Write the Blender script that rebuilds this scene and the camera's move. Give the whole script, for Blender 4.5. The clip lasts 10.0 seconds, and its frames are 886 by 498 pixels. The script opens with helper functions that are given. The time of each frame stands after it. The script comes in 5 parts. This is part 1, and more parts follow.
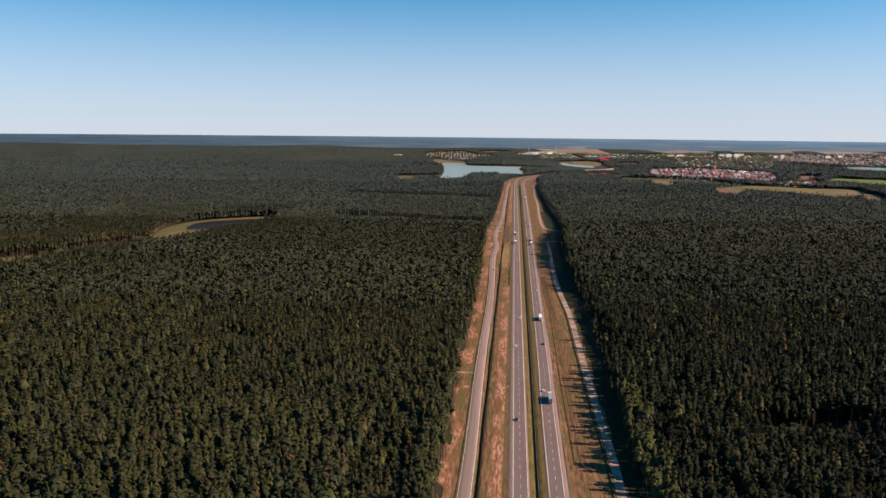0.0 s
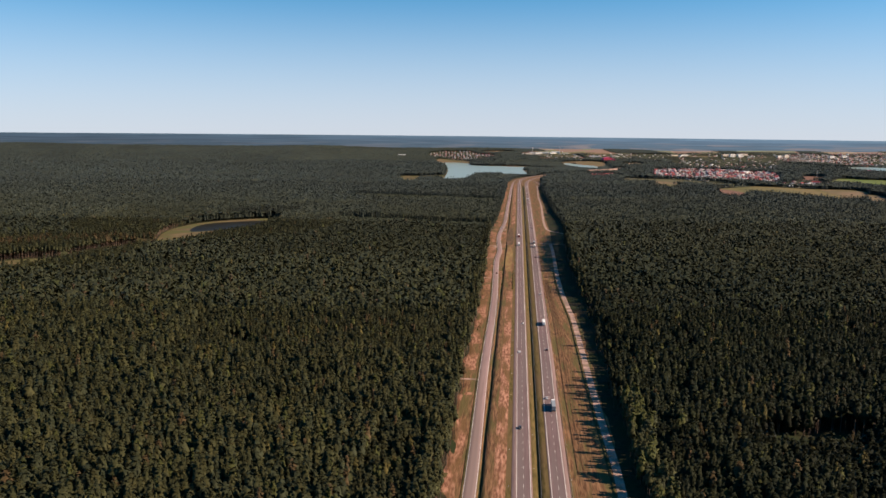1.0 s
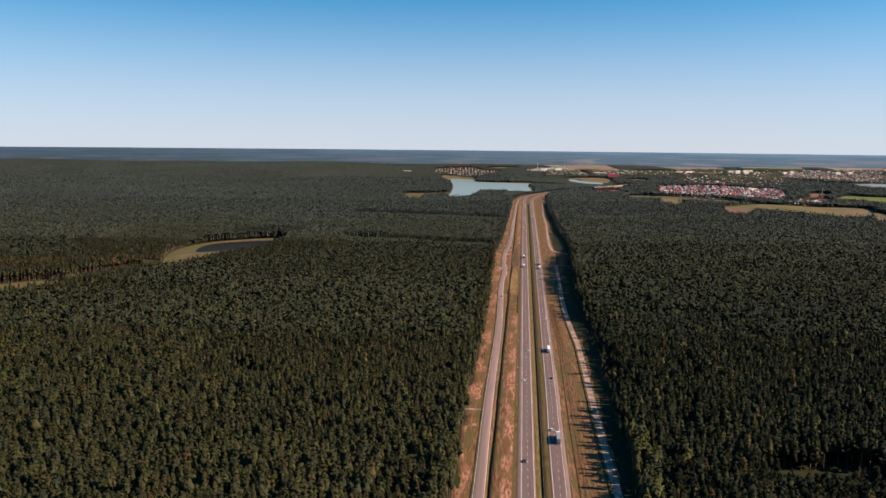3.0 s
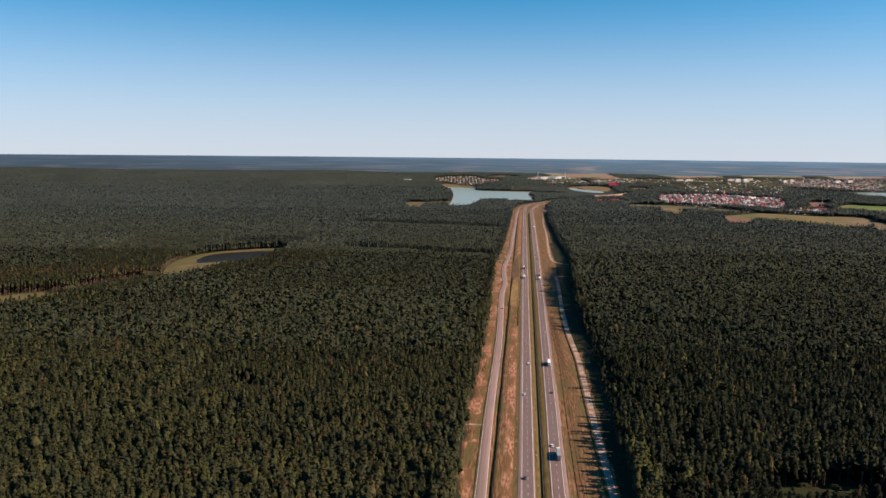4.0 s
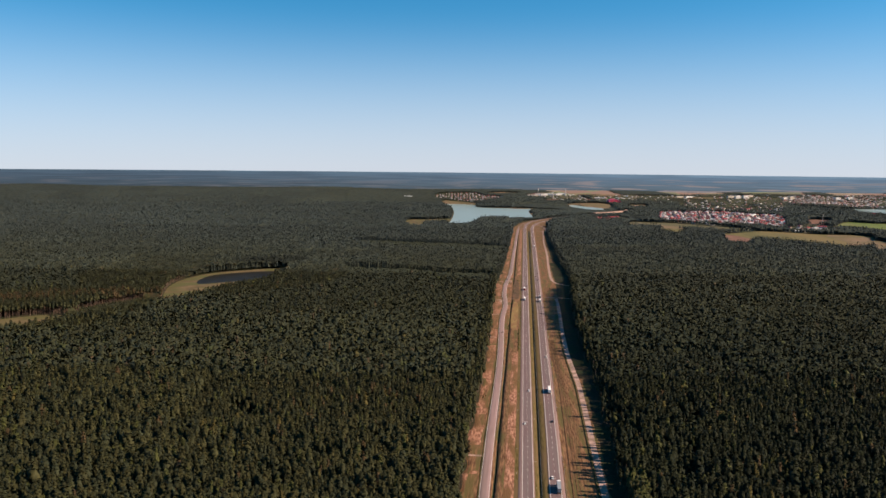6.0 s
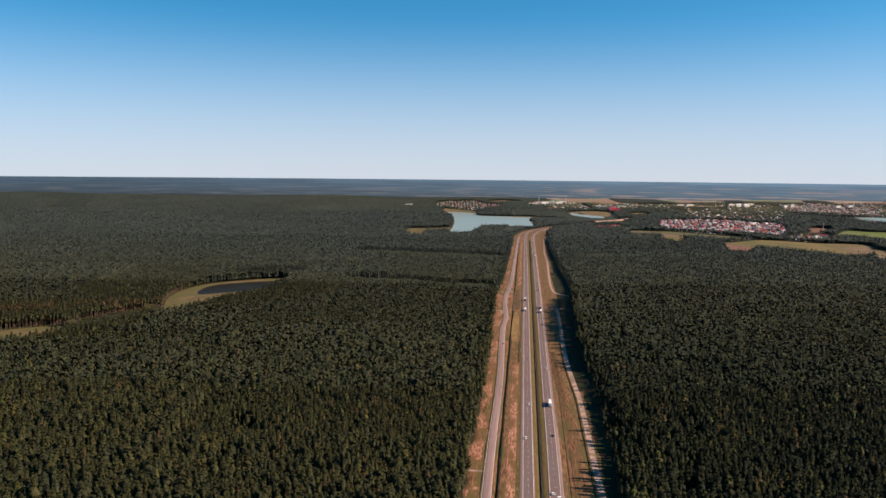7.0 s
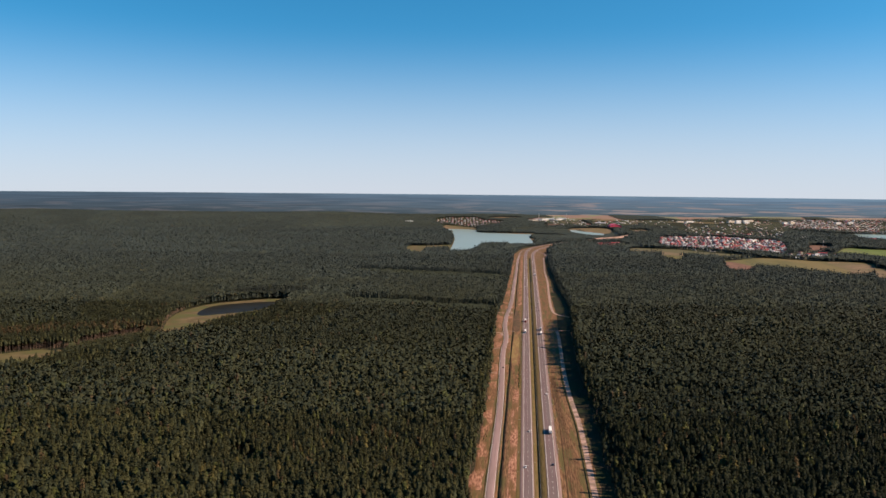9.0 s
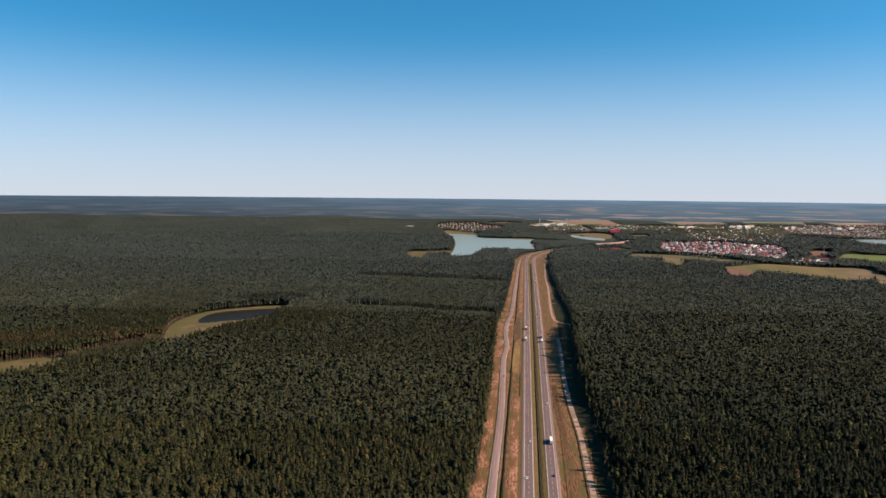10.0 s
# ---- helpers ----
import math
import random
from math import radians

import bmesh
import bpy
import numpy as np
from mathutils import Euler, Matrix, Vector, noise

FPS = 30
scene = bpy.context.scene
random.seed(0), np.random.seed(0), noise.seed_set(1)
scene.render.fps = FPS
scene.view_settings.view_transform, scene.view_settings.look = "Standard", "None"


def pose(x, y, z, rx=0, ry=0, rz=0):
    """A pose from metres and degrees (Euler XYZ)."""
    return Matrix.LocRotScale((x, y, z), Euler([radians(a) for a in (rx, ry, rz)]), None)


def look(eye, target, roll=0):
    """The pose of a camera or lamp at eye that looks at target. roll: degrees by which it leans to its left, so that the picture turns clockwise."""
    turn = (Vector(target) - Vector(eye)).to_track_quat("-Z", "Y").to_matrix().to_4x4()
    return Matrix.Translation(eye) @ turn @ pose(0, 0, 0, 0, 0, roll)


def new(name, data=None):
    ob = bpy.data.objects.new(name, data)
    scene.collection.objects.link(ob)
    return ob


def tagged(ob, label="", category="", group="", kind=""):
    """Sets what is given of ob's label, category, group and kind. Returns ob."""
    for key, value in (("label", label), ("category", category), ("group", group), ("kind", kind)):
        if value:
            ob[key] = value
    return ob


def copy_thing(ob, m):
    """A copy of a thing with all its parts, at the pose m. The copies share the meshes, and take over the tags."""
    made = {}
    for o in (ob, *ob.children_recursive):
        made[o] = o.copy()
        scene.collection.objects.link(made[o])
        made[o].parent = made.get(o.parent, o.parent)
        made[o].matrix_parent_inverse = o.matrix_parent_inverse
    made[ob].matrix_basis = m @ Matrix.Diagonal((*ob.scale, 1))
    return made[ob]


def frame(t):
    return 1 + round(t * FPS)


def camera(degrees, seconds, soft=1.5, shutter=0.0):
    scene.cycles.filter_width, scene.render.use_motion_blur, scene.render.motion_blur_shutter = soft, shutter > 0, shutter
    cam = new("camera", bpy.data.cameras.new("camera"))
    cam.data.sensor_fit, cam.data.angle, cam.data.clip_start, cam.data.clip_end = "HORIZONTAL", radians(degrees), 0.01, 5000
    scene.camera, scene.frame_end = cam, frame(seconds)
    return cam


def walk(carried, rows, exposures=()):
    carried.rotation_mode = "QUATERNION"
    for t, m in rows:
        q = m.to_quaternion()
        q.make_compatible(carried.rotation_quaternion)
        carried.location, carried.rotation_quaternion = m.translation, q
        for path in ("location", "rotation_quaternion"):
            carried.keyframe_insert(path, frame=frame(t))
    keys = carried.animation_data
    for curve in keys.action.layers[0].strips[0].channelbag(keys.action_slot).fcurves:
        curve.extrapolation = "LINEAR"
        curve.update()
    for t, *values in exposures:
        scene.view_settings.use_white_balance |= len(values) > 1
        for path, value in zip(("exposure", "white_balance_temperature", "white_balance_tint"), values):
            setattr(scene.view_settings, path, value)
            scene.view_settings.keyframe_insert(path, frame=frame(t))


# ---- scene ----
# Camera: a drone that rises straight up over a dual carriageway.
cam = camera(58.0, 10.0, soft=1.55)
# seconds, x, y, z, yaw to the left of the road, pitch, roll
ROWS = [
    (0, 0.00, 0.00, 180.00, 5.000, -8.388, 0.575),
    (0.5, -0.05, -0.01, 183.03, 5.015, -8.453, 0.575),
    (1, -0.11, -0.02, 186.08, 5.254, -8.475, 0.575),
    (1.5, -0.14, -0.02, 189.16, 5.505, -8.292, 0.575),
    (2, -0.14, -0.01, 192.23, 5.605, -8.040, 0.575),
    (2.5, -0.11, 0.00, 195.25, 5.619, -7.751, 0.575),
    (4, 0.03, 0.04, 204.15, 5.672, -6.938, 0.575),
    (4.5, 0.08, 0.08, 207.16, 5.682, -6.669, 0.572),
    (5, 0.13, 0.13, 210.19, 5.695, -6.411, 0.570),
    (5.5, 0.17, 0.18, 213.19, 5.701, -6.149, 0.568),
    (7, 0.26, 0.31, 222.09, 5.771, -5.382, 0.562),
    (7.5, 0.31, 0.34, 225.03, 5.783, -5.114, 0.560),
    (8, 0.34, 0.34, 227.95, 5.788, -4.855, 0.558),
    (8.5, 0.37, 0.31, 230.84, 5.793, -4.599, 0.556),
    (9, 0.39, 0.27, 233.71, 5.799, -4.327, 0.554),
    (9.5, 0.40, 0.21, 236.56, 5.812, -4.081, 0.552),
    (10, 0.40, 0.15, 239.42, 5.857, -4.027, 0.550),
]


def aim(x, y, z, yaw, pitch, roll):
    a, b = radians(yaw), radians(pitch)
    ahead = Vector((-math.sin(a) * math.cos(b), math.cos(a) * math.cos(b), math.sin(b)))
    return look((x, y, z), Vector((x, y, z)) + 100 * ahead, roll)


walk(cam, [(t, aim(*row)) for t, *row in ROWS], [(0.0, 1.0), (10.0, 1.0)])

# ---- daylight ----
SUN_EL, SUN_AZ = radians(33), radians(-4)  # azimuth from +x towards +y
world = bpy.data.worlds.new("world")
scene.world = world
world.use_nodes = True
wn = world.node_tree.nodes
sky = wn.new("ShaderNodeTexSky")
sky.sky_type = "NISHITA"
sky.sun_disc = False
sky.sun_elevation = SUN_EL
sky.sun_rotation = radians(90) - SUN_AZ
sky.altitude, sky.air_density, sky.dust_density, sky.ozone_density = 150, 1.0, 0.4, 3.0
# the skyline lies a little under eye level: the sky comes down to meet it
wl = world.node_tree.links
sky_dir, sky_map, sky_hue = wn.new("ShaderNodeTexCoord"), wn.new("ShaderNodeMapping"), wn.new("ShaderNodeHueSaturation")
sky_map.inputs["Location"].default_value = (0, 0, 0.09)
sky_map.inputs["Scale"].default_value = (1, 1, 1.3)
sky_hue.inputs["Saturation"].default_value = 1.36
sky_hue.inputs["Hue"].default_value = 0.485
sky_hue.inputs["Value"].default_value = 1.06
wl.new(sky_dir.outputs["Generated"], sky_map.inputs[0])
wl.new(sky_map.outputs[0], sky.inputs[0])
wl.new(sky.outputs[0], sky_hue.inputs["Color"])
# pale haze low in the sky
split, span, ramp, veil = wn.new("ShaderNodeSeparateXYZ"), wn.new("ShaderNodeMapRange"), wn.new("ShaderNodeValToRGB"), wn.new("ShaderNodeMix")
wl.new(sky_dir.outputs["Generated"], split.inputs[0])
span.inputs["From Min"].default_value, span.inputs["From Max"].default_value = -0.04, 0.20
wl.new(split.outputs["Z"], span.inputs["Value"])
wl.new(span.outputs[0], ramp.inputs[0])
ramp.color_ramp.interpolation = "EASE"
ramp.color_ramp.elements[0].color, ramp.color_ramp.elements[1].color = (0.92, 0.92, 0.92, 1), (0, 0, 0, 1)
veil.data_type = "RGBA"
wl.new(ramp.outputs[0], veil.inputs[0])
wl.new(sky_hue.outputs[0], veil.inputs[6])
veil.inputs[7].default_value = (4.30, 4.38, 4.90, 1)
# land past the far slope, under the skyline, with haze in the backdrop's colour
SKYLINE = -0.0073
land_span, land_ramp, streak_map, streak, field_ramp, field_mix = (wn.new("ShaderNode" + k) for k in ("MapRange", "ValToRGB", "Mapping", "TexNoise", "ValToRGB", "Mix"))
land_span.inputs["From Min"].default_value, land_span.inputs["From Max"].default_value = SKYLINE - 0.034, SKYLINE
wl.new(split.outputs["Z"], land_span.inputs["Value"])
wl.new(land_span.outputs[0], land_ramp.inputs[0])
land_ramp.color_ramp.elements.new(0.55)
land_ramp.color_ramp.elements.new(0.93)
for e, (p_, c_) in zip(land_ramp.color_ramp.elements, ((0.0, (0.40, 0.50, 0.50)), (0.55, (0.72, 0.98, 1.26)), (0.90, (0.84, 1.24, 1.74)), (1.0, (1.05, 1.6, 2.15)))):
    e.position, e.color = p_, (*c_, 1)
streak_map.inputs["Scale"].default_value = (20, 20, 520)
wl.new(sky_dir.outputs["Generated"], streak_map.inputs[0])
wl.new(streak_map.outputs[0], streak.inputs["Vector"])
streak.inputs["Scale"].default_value, streak.inputs["Detail"].default_value = 1.0, 3.5
wl.new(streak.outputs["Fac"], field_ramp.inputs[0])
field_ramp.color_ramp.elements[0].position, field_ramp.color_ramp.elements[1].position = 0.53, 0.60
east_span, belt, belt_ramp, open_land, open_belt = wn.new("ShaderNodeMapRange"), wn.new("ShaderNodeMapRange"), wn.new("ShaderNodeValToRGB"), wn.new("ShaderNodeMath"), wn.new("ShaderNodeMath")
east_span.inputs["From Min"].default_value, east_span.inputs["From Max"].default_value = -0.12, 0.08
east_span.inputs["To Min"].default_value = 0.22
wl.new(split.outputs["X"], east_span.inputs["Value"])
belt.inputs["From Min"].default_value, belt.inputs["From Max"].default_value = SKYLINE - 0.026, SKYLINE
wl.new(split.outputs["Z"], belt.inputs["Value"])
wl.new(belt.outputs[0], belt_ramp.inputs[0])
belt_ramp.color_ramp.elements.new(0.3)
belt_ramp.color_ramp.elements.new(0.6)
for e, (p_, v_) in zip(belt_ramp.color_ramp.elements, ((0.0, 1.0), (0.35, 0.95), (0.65, 0.6), (0.85, 0.0))):
    e.position, e.color = p_, (v_, v_, v_, 1)
open_land.operation = open_belt.operation = "MULTIPLY"
wl.new(field_ramp.outputs[0], open_land.inputs[0])
wl.new(east_span.outputs[0], open_land.inputs[1])
wl.new(open_land.outputs[0], open_belt.inputs[0])
wl.new(belt_ramp.outputs[0], open_belt.inputs[1])
field_mix.data_type = "RGBA"
wl.new(open_belt.outputs[0], field_mix.inputs[0])
# haze painted into that colour: less over the forest, more over the town
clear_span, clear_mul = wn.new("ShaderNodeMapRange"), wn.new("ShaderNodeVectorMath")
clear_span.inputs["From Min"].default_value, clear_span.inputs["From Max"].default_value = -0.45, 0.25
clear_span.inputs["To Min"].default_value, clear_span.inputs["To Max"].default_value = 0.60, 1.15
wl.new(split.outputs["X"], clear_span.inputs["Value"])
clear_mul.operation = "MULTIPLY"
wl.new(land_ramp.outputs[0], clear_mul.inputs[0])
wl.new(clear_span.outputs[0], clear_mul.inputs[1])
wood_map, wood, wood_span, wood_mul = (wn.new("ShaderNode" + k) for k in ("Mapping", "TexNoise", "MapRange", "VectorMath"))
wood_map.inputs["Scale"].default_value = (14, 14, 900)
wl.new(sky_dir.outputs["Generated"], wood_map.inputs[0])
wl.new(wood_map.outputs[0], wood.inputs["Vector"])
wood.inputs["Scale"].default_value, wood.inputs["Detail"].default_value = 1.0, 6.0
wood_span.inputs["From Min"].default_value, wood_span.inputs["From Max"].default_value = 0.3, 0.7
wood_span.inputs["To Min"].default_value, wood_span.inputs["To Max"].default_value = 0.78, 1.22
wl.new(wood.outputs["Fac"], wood_span.inputs["Value"])
wood_mul.operation = "MULTIPLY"
wl.new(clear_mul.outputs[0], wood_mul.inputs[0])
wl.new(wood_span.outputs[0], wood_mul.inputs[1])
wl.new(wood_mul.outputs[0], field_mix.inputs[6])
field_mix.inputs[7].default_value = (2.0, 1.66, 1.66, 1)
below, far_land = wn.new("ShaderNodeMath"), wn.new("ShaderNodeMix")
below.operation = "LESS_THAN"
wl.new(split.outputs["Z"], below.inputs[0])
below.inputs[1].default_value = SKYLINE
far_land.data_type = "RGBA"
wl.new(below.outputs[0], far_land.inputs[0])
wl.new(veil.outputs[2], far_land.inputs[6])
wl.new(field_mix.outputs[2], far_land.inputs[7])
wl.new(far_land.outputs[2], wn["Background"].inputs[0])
wn["Background"].inputs[1].default_value = 0.0765
sun_data = bpy.data.lights.new("sun", "SUN")
sun_data.energy, sun_data.angle, sun_data.color = 5.0, radians(0.5), (1.0, 0.76, 0.56)
sun_ob = new("sun", sun_data)
to_sun = Vector((math.cos(SUN_EL) * math.cos(SUN_AZ), math.cos(SUN_EL) * math.sin(SUN_AZ), math.sin(SUN_EL)))
sun_ob.matrix_world = look(to_sun * 900, (0, 0, 0))

# ---- materials ----


def material(name, low, high, scale=0.5, rough=0.85, metal=0.0, stretch=(1, 1, 1), bump=0.0, big=None, big_scale=0.02, spec=0.08, detail=4.0, contrast=(0.35, 0.65), big_range=(0.42, 0.6)):
    """Two colours by a fine noise, a third by a broad one; bump in metres."""
    m = bpy.data.materials.new(name)
    m.use_nodes = True
    n, l = m.node_tree.nodes, m.node_tree.links
    b = n["Principled BSDF"]
    b.inputs["Roughness"].default_value, b.inputs["Metallic"].default_value = rough, metal
    b.inputs["Specular IOR Level"].default_value = spec
    geo, mapping, tex, ramp = n.new("ShaderNodeNewGeometry"), n.new("ShaderNodeMapping"), n.new("ShaderNodeTexNoise"), n.new("ShaderNodeValToRGB")
    mapping.inputs["Scale"].default_value = stretch
    l.new(geo.outputs["Position"], mapping.inputs[0])
    l.new(mapping.outputs[0], tex.inputs["Vector"])
    tex.inputs["Scale"].default_value, tex.inputs["Detail"].default_value = scale, detail
    l.new(tex.outputs["Fac"], ramp.inputs[0])
    ramp.color_ramp.elements[0].position, ramp.color_ramp.elements[1].position = contrast
    ramp.color_ramp.elements[0].color, ramp.color_ramp.elements[1].color = (*low, 1), (*high, 1)
    out = ramp.outputs[0]
    if big:
        tex2, ramp2, mix = n.new("ShaderNodeTexNoise"), n.new("ShaderNodeValToRGB"), n.new("ShaderNodeMix")
        mix.data_type = "RGBA"
        l.new(mapping.outputs[0], tex2.inputs["Vector"])
        tex2.inputs["Scale"].default_value, tex2.inputs["Detail"].default_value = big_scale, 3
        l.new(tex2.outputs["Fac"], ramp2.inputs[0])
        ramp2.color_ramp.elements[0].position, ramp2.color_ramp.elements[1].position = big_range
        l.new(ramp2.outputs[0], mix.inputs[0])
        l.new(out, mix.inputs[6])
        mix.inputs[7].default_value = (*big, 1)
        out = mix.outputs[2]
    l.new(out, b.inputs["Base Color"])
    if bump:
        bn = n.new("ShaderNodeBump")
        bn.inputs["Distance"].default_value = bump
        l.new(tex.outputs["Fac"], bn.inputs["Height"])
        l.new(bn.outputs[0], b.inputs["Normal"])
    return m


def leaf_material(name, rough=0.75, spec=0.10):
    """Leaf colour from the mesh's own attribute, with a fine noise on it."""
    m = bpy.data.materials.new(name)
    m.use_nodes = True
    n, l = m.node_tree.nodes, m.node_tree.links
    b = n["Principled BSDF"]
    at, geo, mix, tex = n.new("ShaderNodeAttribute"), n.new("ShaderNodeNewGeometry"), n.new("ShaderNodeMix"), n.new("ShaderNodeTexNoise")
    at.attribute_name = "leaf"
    mix.data_type, mix.blend_type = "RGBA", "MULTIPLY"
    l.new(geo.outputs["Position"], tex.inputs["Vector"])
    tex.inputs["Scale"].default_value = 0.6
    ramp = n.new("ShaderNodeValToRGB")
    ramp.color_ramp.elements[0].position, ramp.color_ramp.elements[1].position = 0.3, 0.7
    ramp.color_ramp.elements[0].color, ramp.color_ramp.elements[1].color = (0.7, 0.7, 0.65, 1), (1.25, 1.2, 1.1, 1)
    l.new(tex.outputs["Fac"], ramp.inputs[0])
    mix.inputs[0].default_value = 1.0
    l.new(at.outputs["Color"], mix.inputs[6])
    l.new(ramp.outputs[0], mix.inputs[7])
    l.new(mix.outputs[2], b.inputs["Base Color"])
    b.inputs["Roughness"].default_value = rough
    b.inputs["Specular IOR Level"].default_value = spec
    return m


def plain(name, colour, rough=0.5, metal=0.0, spec=0.5):
    m = bpy.data.materials.new(name)
    m.use_nodes = True
    b = m.node_tree.nodes["Principled BSDF"]
    b.inputs["Base Color"].default_value = (*colour, 1)
    b.inputs["Roughness"].default_value, b.inputs["Metallic"].default_value = rough, metal
    b.inputs["Specular IOR Level"].default_value = spec
    return m


M_FLOOR = material("forest_floor", (0.015, 0.013, 0.008), (0.036, 0.030, 0.018), 0.3, 0.95, big=(0.021, 0.027, 0.011), big_scale=0.03)
M_VERGE = material("dry_verge", (0.076, 0.039, 0.021), (0.203, 0.115, 0.062), 0.8, 0.95, stretch=(1.0, 0.10, 1), bump=0.3, big=(0.090, 0.072, 0.030), big_scale=0.18, detail=9, contrast=(0.36, 0.64), big_range=(0.46, 0.62))
M_SOIL = material("red_soil", (0.132, 0.060, 0.036), (0.376, 0.202, 0.136), 0.7, 0.95, stretch=(1, 0.22, 1), bump=0.35, contrast=(0.38, 0.66), big=(0.120, 0.069, 0.033), big_scale=0.12, detail=7)
M_GRASS = material("mown_grass", (0.058, 0.046, 0.015), (0.117, 0.085, 0.035), 0.6, 0.95, stretch=(1, 0.15, 1), bump=0.1, big=(0.101, 0.069, 0.035), big_scale=0.1)
M_ASPHALT = material("asphalt", (0.113, 0.080, 0.080), (0.155, 0.109, 0.110), 1.2, 0.9, stretch=(1, 0.03, 1), big=(0.133, 0.104, 0.102), big_scale=0.25, detail=7)
M_SHOULDER = material("shoulder_asphalt", (0.177, 0.123, 0.115), (0.224, 0.158, 0.147), 1.2, 0.9, stretch=(1, 0.05, 1))
M_SERVICE = material("service_asphalt", (0.198, 0.138, 0.134), (0.262, 0.183, 0.179), 0.8, 0.92, stretch=(1, 0.04, 1), big=(0.179, 0.134, 0.125), big_scale=0.1, detail=7)
M_GRAVEL = material("pale_gravel", (0.286, 0.185, 0.153), (0.416, 0.292, 0.250), 0.8, 0.95, bump=0.05, big=(0.183, 0.134, 0.103), big_scale=0.12)
M_PAINT = material("road_paint", (0.433, 0.418, 0.394), (0.591, 0.568, 0.544), 1.5, 0.7)
# dark grass for ditches, also for shade lines in the median and on banks
M_DITCH_SHADE = material("ditch_grass_and_shade", (0.028, 0.028, 0.012), (0.064, 0.056, 0.024), 0.7, 0.95, stretch=(1, 0.2, 1))
M_STEEL = plain("galvanised_steel", (0.16, 0.16, 0.165), 0.6, 0.4)
M_BARK = material("pine_bark", (0.055, 0.043, 0.035), (0.125, 0.085, 0.064), 0.8, 0.9, stretch=(1, 1, 0.2))
M_NEEDLE = leaf_material("pine_needles")
M_LEAF = leaf_material("broad_leaves", 0.7)
M_FARLEAF = leaf_material("woods_canopy", 0.85, 0.10)
M_FIELD = material("green_meadow", (0.072, 0.072, 0.031), (0.115, 0.104, 0.045), 0.02, 0.95, stretch=(1, 0.3, 1), big=(0.137, 0.108, 0.050), big_scale=0.006)
M_TAN = material("stubble_field", (0.120, 0.084, 0.053), (0.176, 0.127, 0.081), 0.03, 0.95, big=(0.113, 0.092, 0.049), big_scale=0.008)
M_LUSH = material("lush_meadow", (0.075, 0.105, 0.030), (0.110, 0.140, 0.042), 0.02, 0.95, stretch=(1, 0.3, 1), big=(0.12, 0.13, 0.05), big_scale=0.006)
M_DULL = material("dull_meadow", (0.055, 0.060, 0.030), (0.085, 0.085, 0.045), 0.02, 0.95, stretch=(1, 0.3, 1), big=(0.10, 0.09, 0.05), big_scale=0.008)
M_BROWN = material("ploughed_field", (0.115, 0.065, 0.047), (0.166, 0.097, 0.072), 0.04, 0.95)
M_BOG = material("bog_meadow", (0.078, 0.060, 0.030), (0.132, 0.096, 0.052), 0.05, 0.95, big=(0.076, 0.076, 0.030), big_scale=0.02, detail=7)
M_WATER = material("lake_water", (0.20, 0.25, 0.21), (0.23, 0.28, 0.235), 0.01, 0.28, spec=0.22, big=(0.21, 0.265, 0.225), big_scale=0.004)
M_POOL = material("bog_water", (0.012, 0.011, 0.008), (0.02, 0.018, 0.012), 0.05, 0.35, spec=0.008)
M_TOWNLAND = material("garden_land", (0.028, 0.034, 0.018), (0.066, 0.064, 0.036), 0.04, 0.95, big=(0.105, 0.088, 0.060), big_scale=0.012, big_range=(0.55, 0.7))

# ---- the lie of the land ----
HEAD = radians(5.6)
CH, SH = math.cos(HEAD), math.sin(HEAD)


def ease(a, b, v):
    k = np.clip((v - a) / (b - a), 0, 1)
    return k * k * (3 - 2 * k)


def terrain(x, y):
    """Flat by road and lake; beyond, a slope shaped to fit the camera's view."""
    s, u = -x * SH + y * CH, x * CH + y * SH
    start = 4150 + 500 * ease(-900, -560, u) * (1 - ease(60, 420, u))
    k = np.clip((s - start) / (4960 - start), 0, 1)
    swell = 3.0 * np.sin(u / 260 + s / 210) + 2.0 * np.sin(u / 143 - s / 97 + 1.3)
    return 74 * k**1.25 + swell * k * ease(0.0, 0.5, k)


def grid_mesh(name, verts, faces, mats, face_mats=None, leaf=None, smooth=False, normals=None):
    """A mesh from arrays; leaf: a colour for each vertex."""
    verts, faces = np.asarray(verts, np.float32), np.asarray(faces, np.int32)
    k = faces.shape[1]
    me = bpy.data.meshes.new(name)
    me.vertices.add(len(verts))
    me.vertices.foreach_set("co", verts.ravel())
    me.loops.add(faces.size)
    me.loops.foreach_set("vertex_index", faces.ravel())
    me.polygons.add(len(faces))
    me.polygons.foreach_set("loop_start", np.arange(0, faces.size, k, dtype=np.int32))
    me.polygons.foreach_set("loop_total", np.full(len(faces), k, np.int32))
    if face_mats is not None:
        me.polygons.foreach_set("material_index", np.asarray(face_mats, np.int32))
    if smooth:
        me.polygons.foreach_set("use_smooth", np.ones(len(faces), bool))
    for m in mats:
        me.materials.append(m)
    if leaf is not None:
        at = me.attributes.new("leaf", "FLOAT_COLOR", "POINT")
        at.data.foreach_set("color", np.c_[leaf, np.ones(len(leaf))].astype(np.float32).ravel())
    me.update(calc_edges=True)
    if normals is not None:
        me.polygons.foreach_set("use_smooth", np.ones(len(faces), bool))
        me.normals_split_custom_set_from_vertices(np.asarray(normals, np.float32))
    return me


def lattice(nr, nc):
    i, j = np.meshgrid(np.arange(nr - 1), np.arange(nc - 1), indexing="ij")
    a = (i * nc + j).ravel()
    return np.stack([a, a + 1, a + nc + 1, a + nc], 1)


def under(ob, parent):
    if parent is not None:
        ob.parent = parent
    return ob


